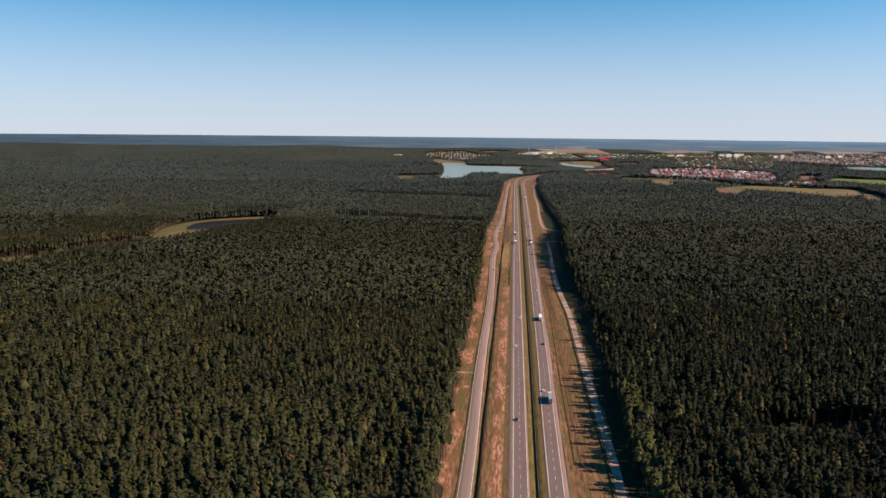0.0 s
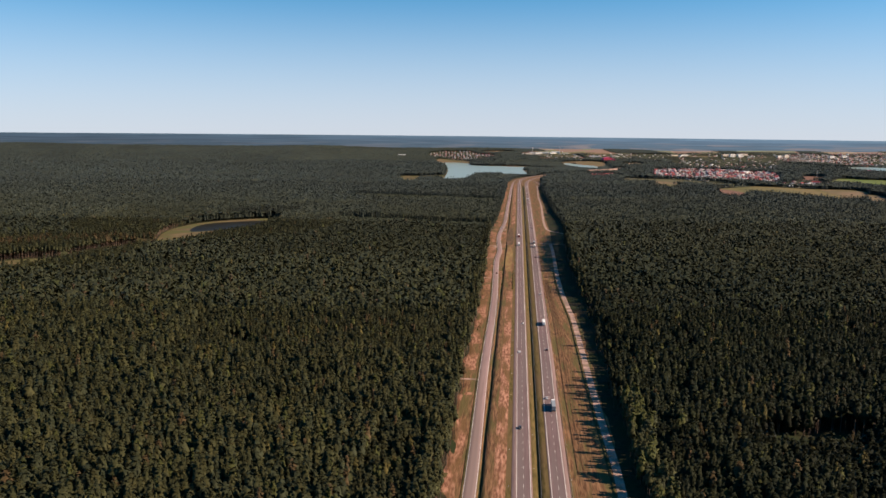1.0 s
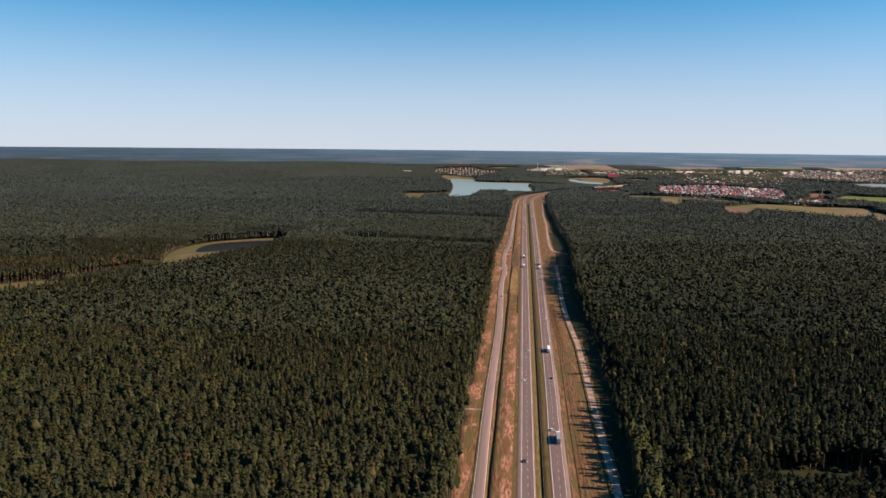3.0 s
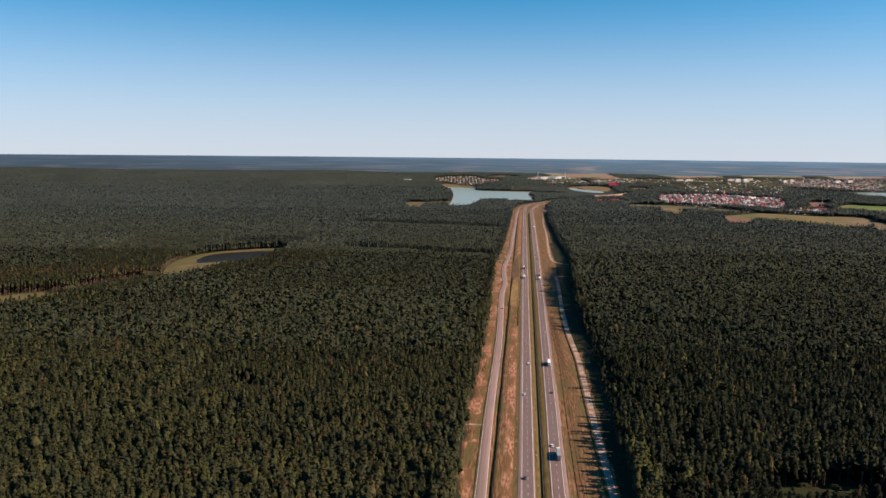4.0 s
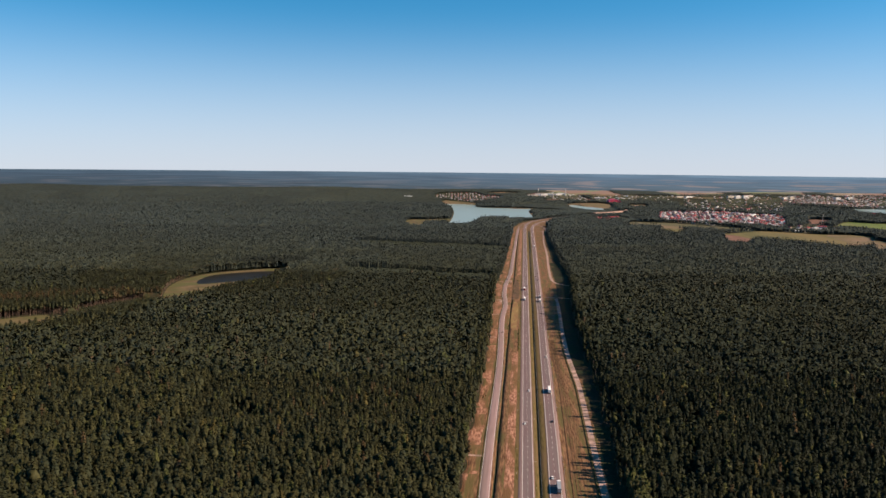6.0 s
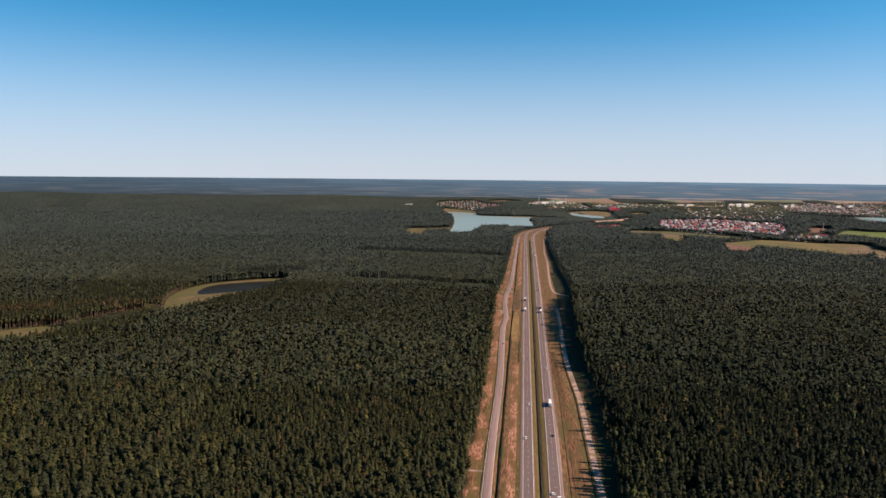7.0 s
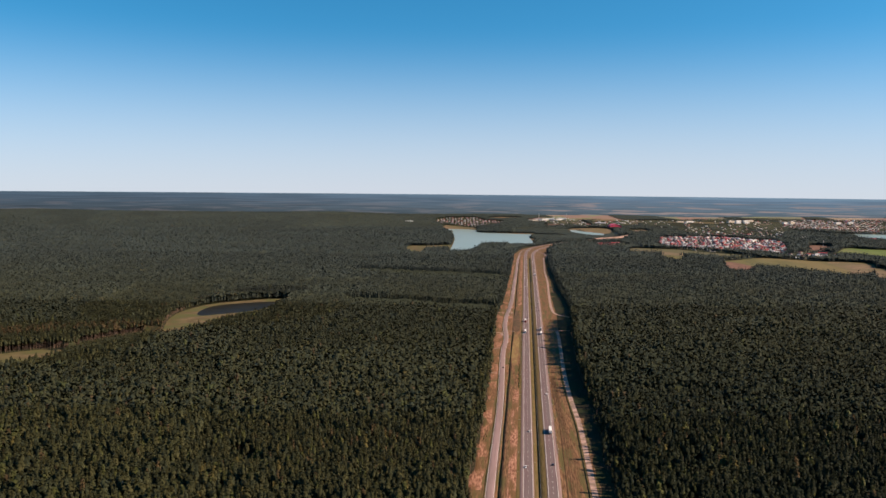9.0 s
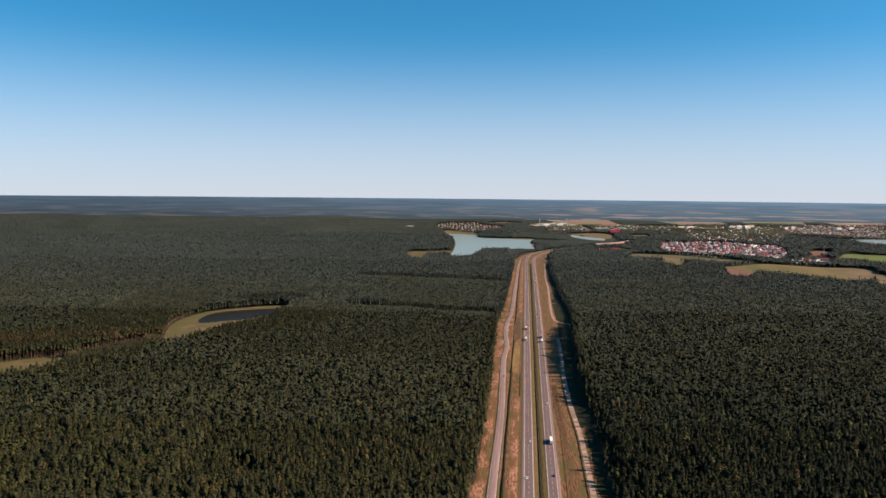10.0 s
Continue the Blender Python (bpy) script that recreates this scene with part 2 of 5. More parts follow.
def smooth_line(points, step=10.0):
    """A curve through the points, evenly set."""
    p = np.asarray(points, float)
    p = np.vstack([2 * p[0] - p[1], p, 2 * p[-1] - p[-2]])
    out = []
    for i in range(1, len(p) - 2):
        n = max(2, int(np.hypot(*(p[i + 1] - p[i])) / step))
        for t in np.arange(n) / n:
            a, b, c, d = p[i - 1], p[i], p[i + 1], p[i + 2]
            out.append(0.5 * (2 * b + (c - a) * t + (2 * a - 5 * b + 4 * c - d) * t * t + (3 * b - a - 3 * c + d) * t**3))
    out.append(p[-2])
    return np.array(out)


def strip(name, points, offsets, mat, dz=0.0, step=10.0, parent=None, profile=None):
    """A band along a line, between offsets to its right, laid on the land. profile: a height for each offset."""
    line = smooth_line(points, step)
    way = np.gradient(line, axis=0)
    way /= np.linalg.norm(way, axis=1)[:, None]
    right = np.c_[way[:, 1], -way[:, 0]]
    cols = [line + right * o for o in offsets]
    xy = np.stack(cols, 1)
    z = terrain(xy[..., 0], xy[..., 1]) + dz
    if profile is not None:
        z = z + np.asarray(profile)
    v = np.concatenate([xy, z[..., None]], -1).reshape(-1, 3)
    f = lattice(len(line), len(offsets))[:, ::-1]
    return under(new(name, grid_mesh(name, v, f[:, ::-1], [mat])), parent)


def inside(poly, x, y):
    p = np.asarray(poly, float)
    hit = np.zeros(np.shape(x), bool)
    for (x0, y0), (x1, y1) in zip(p, np.roll(p, -1, 0)):
        if y0 != y1:
            hit ^= ((y0 > y) != (y1 > y)) & (x < (x1 - x0) * (y - y0) / (y1 - y0) + x0)
    return hit


def closed_curve(points, n=6):
    p = np.asarray(points, float)
    out = []
    for i in range(len(p)):
        a, b, c, d = p[i - 1], p[i], p[(i + 1) % len(p)], p[(i + 2) % len(p)]
        for t in np.arange(n) / n:
            out.append(0.5 * (2 * b + (c - a) * t + (2 * a - 5 * b + 4 * c - d) * t * t + (3 * b - a - 3 * c + d) * t**3))
    return np.array(out)


def surface(name, poly, mat, dz=0.1, rows=40, level=None, cols=12):
    """The area inside an outline, laid on the land row by row, or level."""
    p = np.asarray(poly, float)
    verts = []
    for y in np.linspace(p[:, 1].min() + 0.05, p[:, 1].max() - 0.05, rows):
        xs = []
        for (x0, y0), (x1, y1) in zip(p, np.roll(p, -1, 0)):
            if (y0 > y) != (y1 > y):
                xs.append(x0 + (x1 - x0) * (y - y0) / (y1 - y0))
        for x in np.linspace(min(xs), max(xs), cols):
            verts.append((x, y, (terrain(x, y) if level is None else level) + dz))
    return new(name, grid_mesh(name, verts, lattice(rows, cols), [mat]))


# The edges of the felled corridor, x at each y.
EDGE_Y = np.array([-600, 380, 600, 800, 1000, 1190, 1330, 1480, 1600, 1800, 2230, 2600, 2800, 2950, 3080, 3200, 3300])
LEFT_X = np.array([-34, -35, -38.5, -38, -39, -43, -46, -47, -42, -39, -36, -34, -31, -25, -18, 0, 40])
RIGHT_X = np.array([68, 68, 71, 74, 73, 75, 80, 90, 88, 82, 78, 78, 78, 80, 88, 104, 150])
left_edge = lambda y: np.interp(y, EDGE_Y, LEFT_X) + 1.5 * np.sin(y / 17.0) + 1.2 * np.sin(y / 7.3)
right_edge = lambda y: np.interp(y, EDGE_Y, RIGHT_X) + 1.5 * np.sin(y / 19.0 + 1) + 1.2 * np.sin(y / 6.1)

BOG = closed_curve([(-612, 1315), (-631, 1398), (-631, 1460), (-619, 1514), (-581, 1567), (-503, 1622), (-472, 1559), (-461, 1384), (-496, 1301), (-505, 1243), (-518, 1199), (-530, 1153), (-560, 1185)])
BOG_WATER = closed_curve([(-599, 1417), (-603, 1490), (-570, 1537), (-512, 1575), (-496, 1558), (-490, 1505), (-512, 1443), (-552, 1404), (-579, 1381)])
GLADE = closed_curve([(-760, 980), (-716, 1022), (-698, 1043), (-665, 1068), (-647, 1060), (-606, 959), (-604, 919), (-617, 898), (-660, 860)])
RIDE = [(-655, 1062), (-646, 1081), (-629, 1112), (-616, 1154), (-602, 1199), (-590, 1240)]
LAKE = closed_curve([(-474, 4711), (-431, 4717), (-362, 4693), (-272, 4593), (-264, 4401), (-222, 4271), (-86, 4249), (56, 4211), (35, 4060), (25, 3915), (39, 3440), (-33, 3424), (-79, 3340), (-161, 3319), (-185, 3144), (-210, 2957), (-255, 2918), (-278, 3007), (-302, 3430), (-332, 3821), (-383, 4199), (-452, 4591)], 5)
_t = np.roll(LAKE, -1, 0) - np.roll(LAKE, 1, 0)
SHORE = LAKE + 4.0 * np.c_[-_t[:, 1], _t[:, 0]] / np.linalg.norm(_t, axis=1)[:, None]
REEDS = closed_curve([(-464, 3189), (-388, 3239), (-305, 3294), (-284, 3073), (-361, 3016), (-362, 2774), (-409, 2813)])
POND = closed_curve([(246, 4369), (272, 4285), (390, 4154), (411, 4263), (320, 4337), (272, 4394)])
SAND_BANK = closed_curve([(232, 4388), (300, 4400), (335, 4341), (432, 4267), (481, 4450), (410, 4521), (268, 4477)])
TOWN_LAKE = closed_curve([(1455, 4559), (1570, 4547), (1676, 4513), (1763, 4496), (1841, 4489), (1990, 4466), (1800, 4030), (1716, 4100), (1690, 4214), (1720, 4401), (1624, 4451), (1524, 4498)])
MEADOW = closed_curve([(662, 2730), (733, 2808), (825, 2905), (919, 2869), (1008, 2802), (1099, 2801), (1129, 2708), (975, 2337), (866, 2241), (852, 2282), (811, 2335), (773, 2408), (709, 2464), (682, 2547)])
STUBBLE = closed_curve([(1006, 2771), (1090, 2779), (1110, 2667), (983, 2363), (940, 2380), (972, 2516)])
STUBBLE_2 = closed_curve([(1066, 2552), (1105, 2540), (1010, 2220), (929, 2158), (923, 2183)])
MEADOW_2 = closed_curve([(1179, 3165), (1343, 3489), (1415, 3444), (1500, 3368), (1290, 2910), (1214, 3071), (1159, 3097)])
MEADOW_3 = closed_curve([(434, 3277), (525, 3283), (609, 3258), (714, 3141), (825, 3011), (798, 2910), (689, 2820), (640, 2899), (552, 2951), (455, 2968), (398, 2997)])
PLOUGH = closed_curve([(655, 2688), (688, 2705), (713, 2538), (650, 2367), (612, 2343), (592, 2388)])
TAN_STRIP = closed_curve([(423, 3157), (474, 3169), (593, 3060), (651, 2949), (691, 2842), (635, 2875), (563, 2953), (459, 2995)])
GREEN_CORNER = closed_curve([(482, 2889), (526, 2970), (569, 2884), (509, 2668), (488, 2706)])
FARM_FIELD = closed_curve([(1244, 3630), (1321, 3614), (1228, 3371), (1154, 3354)])
ESTATE = closed_curve([(664, 3993), (723, 4099), (883, 4141), (1036, 4090), (1102, 3934), (1178, 3912), (1128, 3602), (962, 3066), (899, 3129), (803, 3161), (725, 3170), (620, 3320), (572, 3436)])
FARM = closed_curve([(930, 2930), (960, 3060), (1060, 3200), (1160, 3340), (1180, 3160), (1150, 3060), (1090, 2960), (1000, 2880)])
TOWN = closed_curve([(671, 4852), (916, 4915), (1235, 4990), (1605, 5030), (1908, 5080), (2300, 5100), (2050, 4531), (1696, 4575), (1465, 4592), (1242, 4085), (1061, 4188), (905, 4243), (831, 4466), (702, 4610)])
WEST_ESTATE = closed_curve([(-525, 4839), (-447, 4880), (-308, 4885), (-235, 4805), (-131, 4740), (-161, 4661), (-232, 4640), (-275, 4650), (-434, 4755), (-518, 4770)])
CENTRE = closed_curve([(19, 4788), (104, 4880), (242, 4900), (363, 4720), (368, 4576), (227, 4615), (68, 4713)])
MARKET = closed_curve([(399, 4767), (503, 4824), (674, 4872), (649, 4684), (562, 4600), (421, 4600)])
HAMLET = closed_curve([(315, 3582), (360, 3668), (425, 3684), (446, 3470), (364, 3354), (308, 3373)])
JUNCTION = closed_curve([(-33, 2755), (-27, 2950), (-10, 3110), (20, 3230), (60, 3330), (108, 3425), (180, 3565), (256, 3705), (325, 3850), (362, 3835), (356, 3790), (288, 3660), (206, 3515), (130, 3370), (92, 3230), (88, 3120), (84, 3000), (82, 2755)])

# Ground: one sheet with finer columns at the road.
gx = np.unique(np.r_[np.arange(-80, 110, 6.0), np.geomspace(110, 4200, 60), -np.geomspace(80, 4200, 60)])
gy = np.unique(np.r_[np.arange(-900, 5700, 40.0)])
GX, GY = np.meshgrid(gx, gy)
in_cut = ease(0, 8, GX - left_edge(GY) - 2) * ease(0, 8, right_edge(GY) - 4 - GX) * (GY < 2720)
GZ = terrain(GX, GY) - 1.6 * in_cut - 2.0 * inside(LAKE, GX, GY)
tagged(new("ground", grid_mesh("ground", np.stack([GX, GY, GZ], -1).reshape(-1, 3), lattice(len(gy), len(gx)), [M_FLOOR], smooth=True)), "dark forest floor with needles and moss", "ground", kind="structure")

# ---- corridor: verges, roads, markings ----
# the eastern carriageway drifts away from the western one
def drift(y):
    return np.interp(y, [380, 640, 900, 1250, 1600, 2200, 2700], [0.3, 1.5, 2.2, 3.2, 4.0, 5.0, 5.5])


def verge_profile():
    y = np.arange(-600, 2768, 6.0)
    fixed = np.array([-16.7, -16.4, -15.6, -15.3, -12.5, -9.5, -7, -4, -2.5, 0.5, 11.5, 14.5, 14.7, 15.3, 15.5, 18.5, 20.5, 31.5, 34, 38, 41, 44.5])
    high = np.array([0.0, -0.7, -0.75, 0.12, 0.15, 0.25, 0.3, 0.25, 0.05, 0.05, 0.05, -0.1, -0.7, -0.7, 0.0, -0.05, 0.05, 0.05, -0.25, -0.1, 0.05, 0.1])
    xs, zs = [], []
    l, r = left_edge(y), right_edge(y)
    for k in (0.0, 0.12, 0.35, 0.7):
        xs.append((l - 3) * (1 - k) + -24.0 * k)
        zs.append(np.full(len(y), -1.3 if k == 0 else 0.05) + 0.12 * np.sin(y / 11 + 5 * k) * (k > 0))
    xs.append(np.full(len(y), -17.9))
    zs.append(np.full(len(y), 0.05))
    for x, z in zip(fixed, high):
        wav = 0.25 * np.sin(y / 23 + x) if x < -12 or x > 33 else 0
        xs.append(x + drift(y) * np.clip((x - 11.5) / 9.0, 0, 1) + wav)
        zs.append(np.full(len(y), z))
    for k in (0.3, 0.55, 0.8, 1.0):
        xs.append((45 + drift(y)) * (1 - k) + (r + 5) * k)
        zs.append(np.full(len(y), -1.3 if k == 1 else 0.05))
    X, Z = np.stack(xs, 1), np.stack(zs, 1)
    Y = np.repeat(y[:, None], X.shape[1], 1)
    return X, Y, Z + terrain(X, Y)


VX, VY, VZ = verge_profile()
f = lattice(*VX.shape)
mid_y = VY.reshape(-1)[f].mean(1)
mid = VX.reshape(-1)[f].mean(1)
mid = mid - drift(mid_y) * np.clip((mid - 11.5) / 9.0, 0, 1)
fm = np.zeros(len(f), int)
fm[(mid > -10) & (mid < -3) & ((mid_y < 925) | (mid_y > 1577))] = 1
fm[(mid < -24) & (np.sin(VY.reshape(-1)[f].mean(1) / 31) + np.sin(VY.reshape(-1)[f].mean(1) / 12 + mid) > -0.2)] = 1
# forest-floor colour reaches out past the track, standing in for tree shade
fm[mid > np.where((mid_y < 815) | (mid_y > 1465), 61.0, 54.5)] = 4
fm[(mid > 11) & (mid < 21)] = 2
# dark slot in the median, added for the guardrail's shadow line
fm[(mid > 14.5) & (mid < 15.5)] = 3
fm[(mid > -3) & (mid < 1)] = 2
fm[(mid > -16.8) & (mid < -15.2)] = 3
verge = new("verge", grid_mesh("verge", np.stack([VX, VY, VZ], -1).reshape(-1, 3), f, [M_VERGE, M_SOIL, M_GRASS, M_DITCH_SHADE, M_FLOOR], fm))
tagged(verge, "dry grass verges with bare reddish soil and ditches", "verge", kind="structure")
tagged(surface("junction_ground", JUNCTION, M_VERGE, 0.02, 40), "bare soil and dry grass round the junction", "verge", kind="structure")

LEFT_LINE = [(7.0, -600), (7.0, 400), (7.0, 1200), (7.0, 1850), (7.0, 2700), (8.5, 2900), (14, 3050), (30, 3190), (60, 3310), (110, 3440), (180, 3580), (260, 3720), (330, 3850)]
RIGHT_LINE = [(25.3, -600), (25.3, 380), (26.5, 640), (27.2, 900), (28.2, 1250), (29.0, 1600), (30.0, 2200), (30.5, 2700), (32, 2880), (40, 3010), (56, 3130), (82, 3245), (125, 3380), (196, 3535), (276, 3682), (347, 3830)]


def carriageway(line, outer, label):
    """Two lanes and a hard shoulder on the side of outer (-1 left, 1 right)."""
    a, b = -3.9, 3.9
    road = strip("road", line, [a, -1.3, 1.3, b], M_ASPHALT, 0.2)
    tagged(road, label, "road", kind="structure")
    strip("hard_shoulder", line, [-6.55, -6.3, -3.9] if outer < 0 else [3.9, 6.3, 6.55], M_SHOULDER, 0.195, parent=road, profile=(-0.2, 0, 0) if outer < 0 else (0, 0, -0.2))
    for o in (-3.72, 3.72):
        strip("edge_line", line, [o - 0.14, o + 0.14], M_PAINT, 0.215, parent=road)
    strip("edge_strip", line, [3.9, 4.5, 4.7] if outer < 0 else [-4.7, -4.5, -3.9], M_SHOULDER, 0.19, parent=road, profile=(0, 0, -0.2) if outer < 0 else (-0.2, 0, 0))
    return road


road_l = carriageway(LEFT_LINE, -1, "grey asphalt carriageway with two lanes and hard shoulder")
road_r = carriageway(RIGHT_LINE, 1, "grey asphalt carriageway with two lanes and hard shoulder")

SERVICE = [(-21.4, 300), (-21.2, 430), (-22.5, 578), (-22.6, 680), (-22.2, 798), (-23, 909), (-25.8, 1055), (-27, 1151), (-25, 1226), (-26, 1280), (-29, 1339), (-30, 1405), (-29, 1479), (-26, 1559), (-23, 1696), (-22, 1988), (-20.5, 2250), (-19.5, 2500), (-18.5, 2681), (-15, 2846)]
service = strip("service_road", SERVICE, [-3.65, -3.4, -1, 1, 3.4, 3.65], M_SERVICE, 0.19, profile=(-0.2, 0, 0, 0, 0, -0.2))
tagged(service, "pale pinkish asphalt service road beside the carriageway", "road", kind="structure")
for o in (-3.2, 3.2):
    strip("edge_line", SERVICE, [o - 0.1, o + 0.1], M_PAINT, 0.2, parent=service)
GRAVEL_1 = [(56, 300), (57.4, 380), (58.6, 430), (58, 500), (58, 596), (58.5, 690), (58.8, 760), (58.5, 800), (57, 840), (54.9, 909), (54.2, 968), (54.5, 1055), (56, 1150), (57.5, 1257), (57, 1320)]
GRAVEL_2 = [(111, 1462), (92, 1468), (72, 1487), (60, 1514), (56, 1600), (58, 1818), (61, 2027), (60.5, 2300), (64, 2500), (68, 2752)]
for line in (GRAVEL_1, GRAVEL_2):
    tagged(strip("gravel_track", line, [-2.4, 0, 2.4], M_GRAVEL, 0.16), "pale gravel forest track along the trees", "track", kind="structure")
for a, b in (((-47, 582), (-25, 582)), ((-47, 1003), (-31, 1007)), ((-62, 1512), (-34, 1502)), ((-26, 1310), (-5, 1307)), ((36, 1331), (86, 1326)), ((-53, 1153), (-31, 1169)), ((-47, 1288), (-31, 1299))):
    m_ = [(0.5 * (a[0] + b[0]), 0.5 * (a[1] + b[1]) + 0.4)]
    tagged(strip("dirt_track", [a, *m_, b], [-1.7, 0, 1.7], M_GRAVEL, 0.15, step=4), "short pale dirt turn-off into the forest", "track", kind="structure")
for line in ([(-22, 2816), (-5, 2841), (1, 2846)], [(38, 2752), (58, 2729), (80, 2719)], [(43, 3058), (62, 2984), (76, 2883), (80, 2769), (66, 2739)], [(-16, 2846), (-14, 2930), (-4, 3040), (8, 3100)], [(-16, 2846), (12, 2852), (45, 2846), (78, 2836)]):
    tagged(strip("slip_road", line, [-2.2, 0, 2.2], M_SERVICE, 0.17, step=4), "pale narrow slip road at the junction", "road", kind="structure")
# low banks added to give the ditches' dark shade lines, and wheel ruts
tagged(strip("earth_bank", GRAVEL_1[:12], [-5.0, -4.2, -3.6, -3.1], M_DITCH_SHADE, 0.05, parent=None, profile=(-0.1, 0.6, 0.6, 0.0)), "low dark bank standing in for the shaded ditch by the gravel track", "bank", kind="structure")
tagged(strip("earth_bank", SERVICE[:-3], [-5.0, -4.5, -4.1, -3.7], M_DITCH_SHADE, 0.05, parent=None, profile=(-0.1, 0.28, 0.28, 0.0)), "low bank standing in for the shaded ditch by the service road", "bank", kind="structure")
M_RUT = material("dark_ruts", (0.064, 0.036, 0.019), (0.145, 0.081, 0.043), 0.8, 0.95, stretch=(1, 0.2, 1))
for k, (x0, x1) in enumerate(((36.5, 36), (39.5, 38), (41.5, 39.5), (44.5, 40.5), (46.5, 41.5))):
    tagged(strip("wheel_rut", [(x0 + 0.8, 420), (x0 + 1, 560 + 10 * k), (x0 + 2, 680), (x1 + 3, 790), (x1 + 1, 920), (x1 - 0.5, 1000)], [-0.35, 0.35], M_RUT, 0.13), "dark wheel rut in the dry verge", "track", kind="structure")

M_OCHRE = material("ochre_grass", (0.145, 0.097, 0.039), (0.252, 0.174, 0.077), 0.5, 0.95, stretch=(1, 0.3, 1), bump=0.2, big=(0.165, 0.097, 0.048), big_scale=0.1)
M_SILT = material("brown_silt", (0.066, 0.038, 0.024), (0.158, 0.092, 0.062), 0.5, 0.95, bump=0.2, big=(0.058, 0.046, 0.025), big_scale=0.12, detail=7)
tagged(surface("drainage_basin", closed_curve([(-15, 1319), (-16, 1450), (-12, 1534), (-6, 1492), (-4, 1381), (-5, 1313)]), M_SILT, 0.36, 30), "shallow brown silted drainage basin in the verge", "basin", kind="structure")
for p_ in ([(-30, 1262), (-36, 1282), (-35, 1290), (-30, 1296)], [(-22, 1488), (-17.5, 1506), (-22, 1524)]):
    tagged(surface("lay_by", np.array(p_, float), M_GRAVEL, 0.17, 10), "small pale gravel lay-by beside the service road", "lay-by", kind="structure")
tagged(surface("dry_grass", closed_curve([(-14, 1076), (-14, 1219), (-11, 1279), (-5, 1246), (-5, 1115), (-8, 1050)]), M_OCHRE, 0.36, 30), "yellow dry grass patch in the verge", "grass", kind="structure")

# lane dashes, 4 m long every 12 m
dash_v = [(-0.09, -2, 0), (0.09, -2, 0), (0.09, 2, 0), (-0.09, 2, 0)]
dash_me = grid_mesh("lane_dash", dash_v, [(0, 1, 2, 3)], [M_PAINT])
for road, base, share in ((road_l, 7.0, 0.0), (road_r, 25.0, 1.0)):
    for y in np.arange(330, 2690, 12.0):
        x = base + share * float(drift(y))
        ob = under(new("lane_dash", dash_me), road)
        ob.location = (x, y, float(terrain(x, y)) + 0.225)


def guardrail(x, y0, y1, label, share=0.0):
    """A steel W-beam on posts; share: how far it follows the drifting carriageway."""
    ys = np.arange(y0, y1, 4.0)
    prof = np.array([(-0.06, 0.45), (0.02, 0.50), (-0.06, 0.57), (-0.06, 0.63), (0.02, 0.70), (-0.06, 0.75), (-0.09, 0.75), (-0.09, 0.45)])
    n = len(prof)
    way = x + share * drift(ys)
    V = np.zeros((len(ys), n, 3))
    V[:, :, 0] = way[:, None] + prof[:, 0]
    V[:, :, 1] = ys[:, None]
    V[:, :, 2] = terrain(way, ys)[:, None] + prof[:, 1]
    root = tagged(new("guardrail"), label, "guardrail")
    root.location = (x, y0, 0)
    shift = np.array([x, y0, 0])
    under(new("rail", grid_mesh("rail", V.reshape(-1, 3) - shift, lattice(len(ys), n), [M_STEEL])), root)
    pv, pf = [], []
    box = np.array([(a, b, c) for c in (-0.4, 0.72) for a, b in ((-0.05, -0.05), (0.05, -0.05), (0.05, 0.05), (-0.05, 0.05))])
    bf = np.array([(0, 1, 5, 4), (1, 2, 6, 5), (2, 3, 7, 6), (3, 0, 4, 7), (4, 5, 6, 7)])
    for i, (px, y) in enumerate(zip(way, ys)):
        pv.append(box + (px - x, y - y0, float(terrain(px, y))))
        pf.append(bf + 8 * i)
    tagged(under(new("posts", grid_mesh("posts", np.concatenate(pv), np.concatenate(pf), [M_STEEL])), root), kind="stuff")


guardrail(16.0, 320, 2700, "long galvanised steel guardrail along the median", 0.45)
guardrail(31.9, 320, 590, "galvanised steel guardrail at the outer shoulder", 1.0)
guardrail(31.9, 700, 1380, "galvanised steel guardrail at the outer shoulder", 1.0)
guardrail(0.0, 985, 1550, "galvanised steel guardrail at the outer shoulder")
guardrail(-17.9, 640, 900, "galvanised steel guardrail beside the service road")

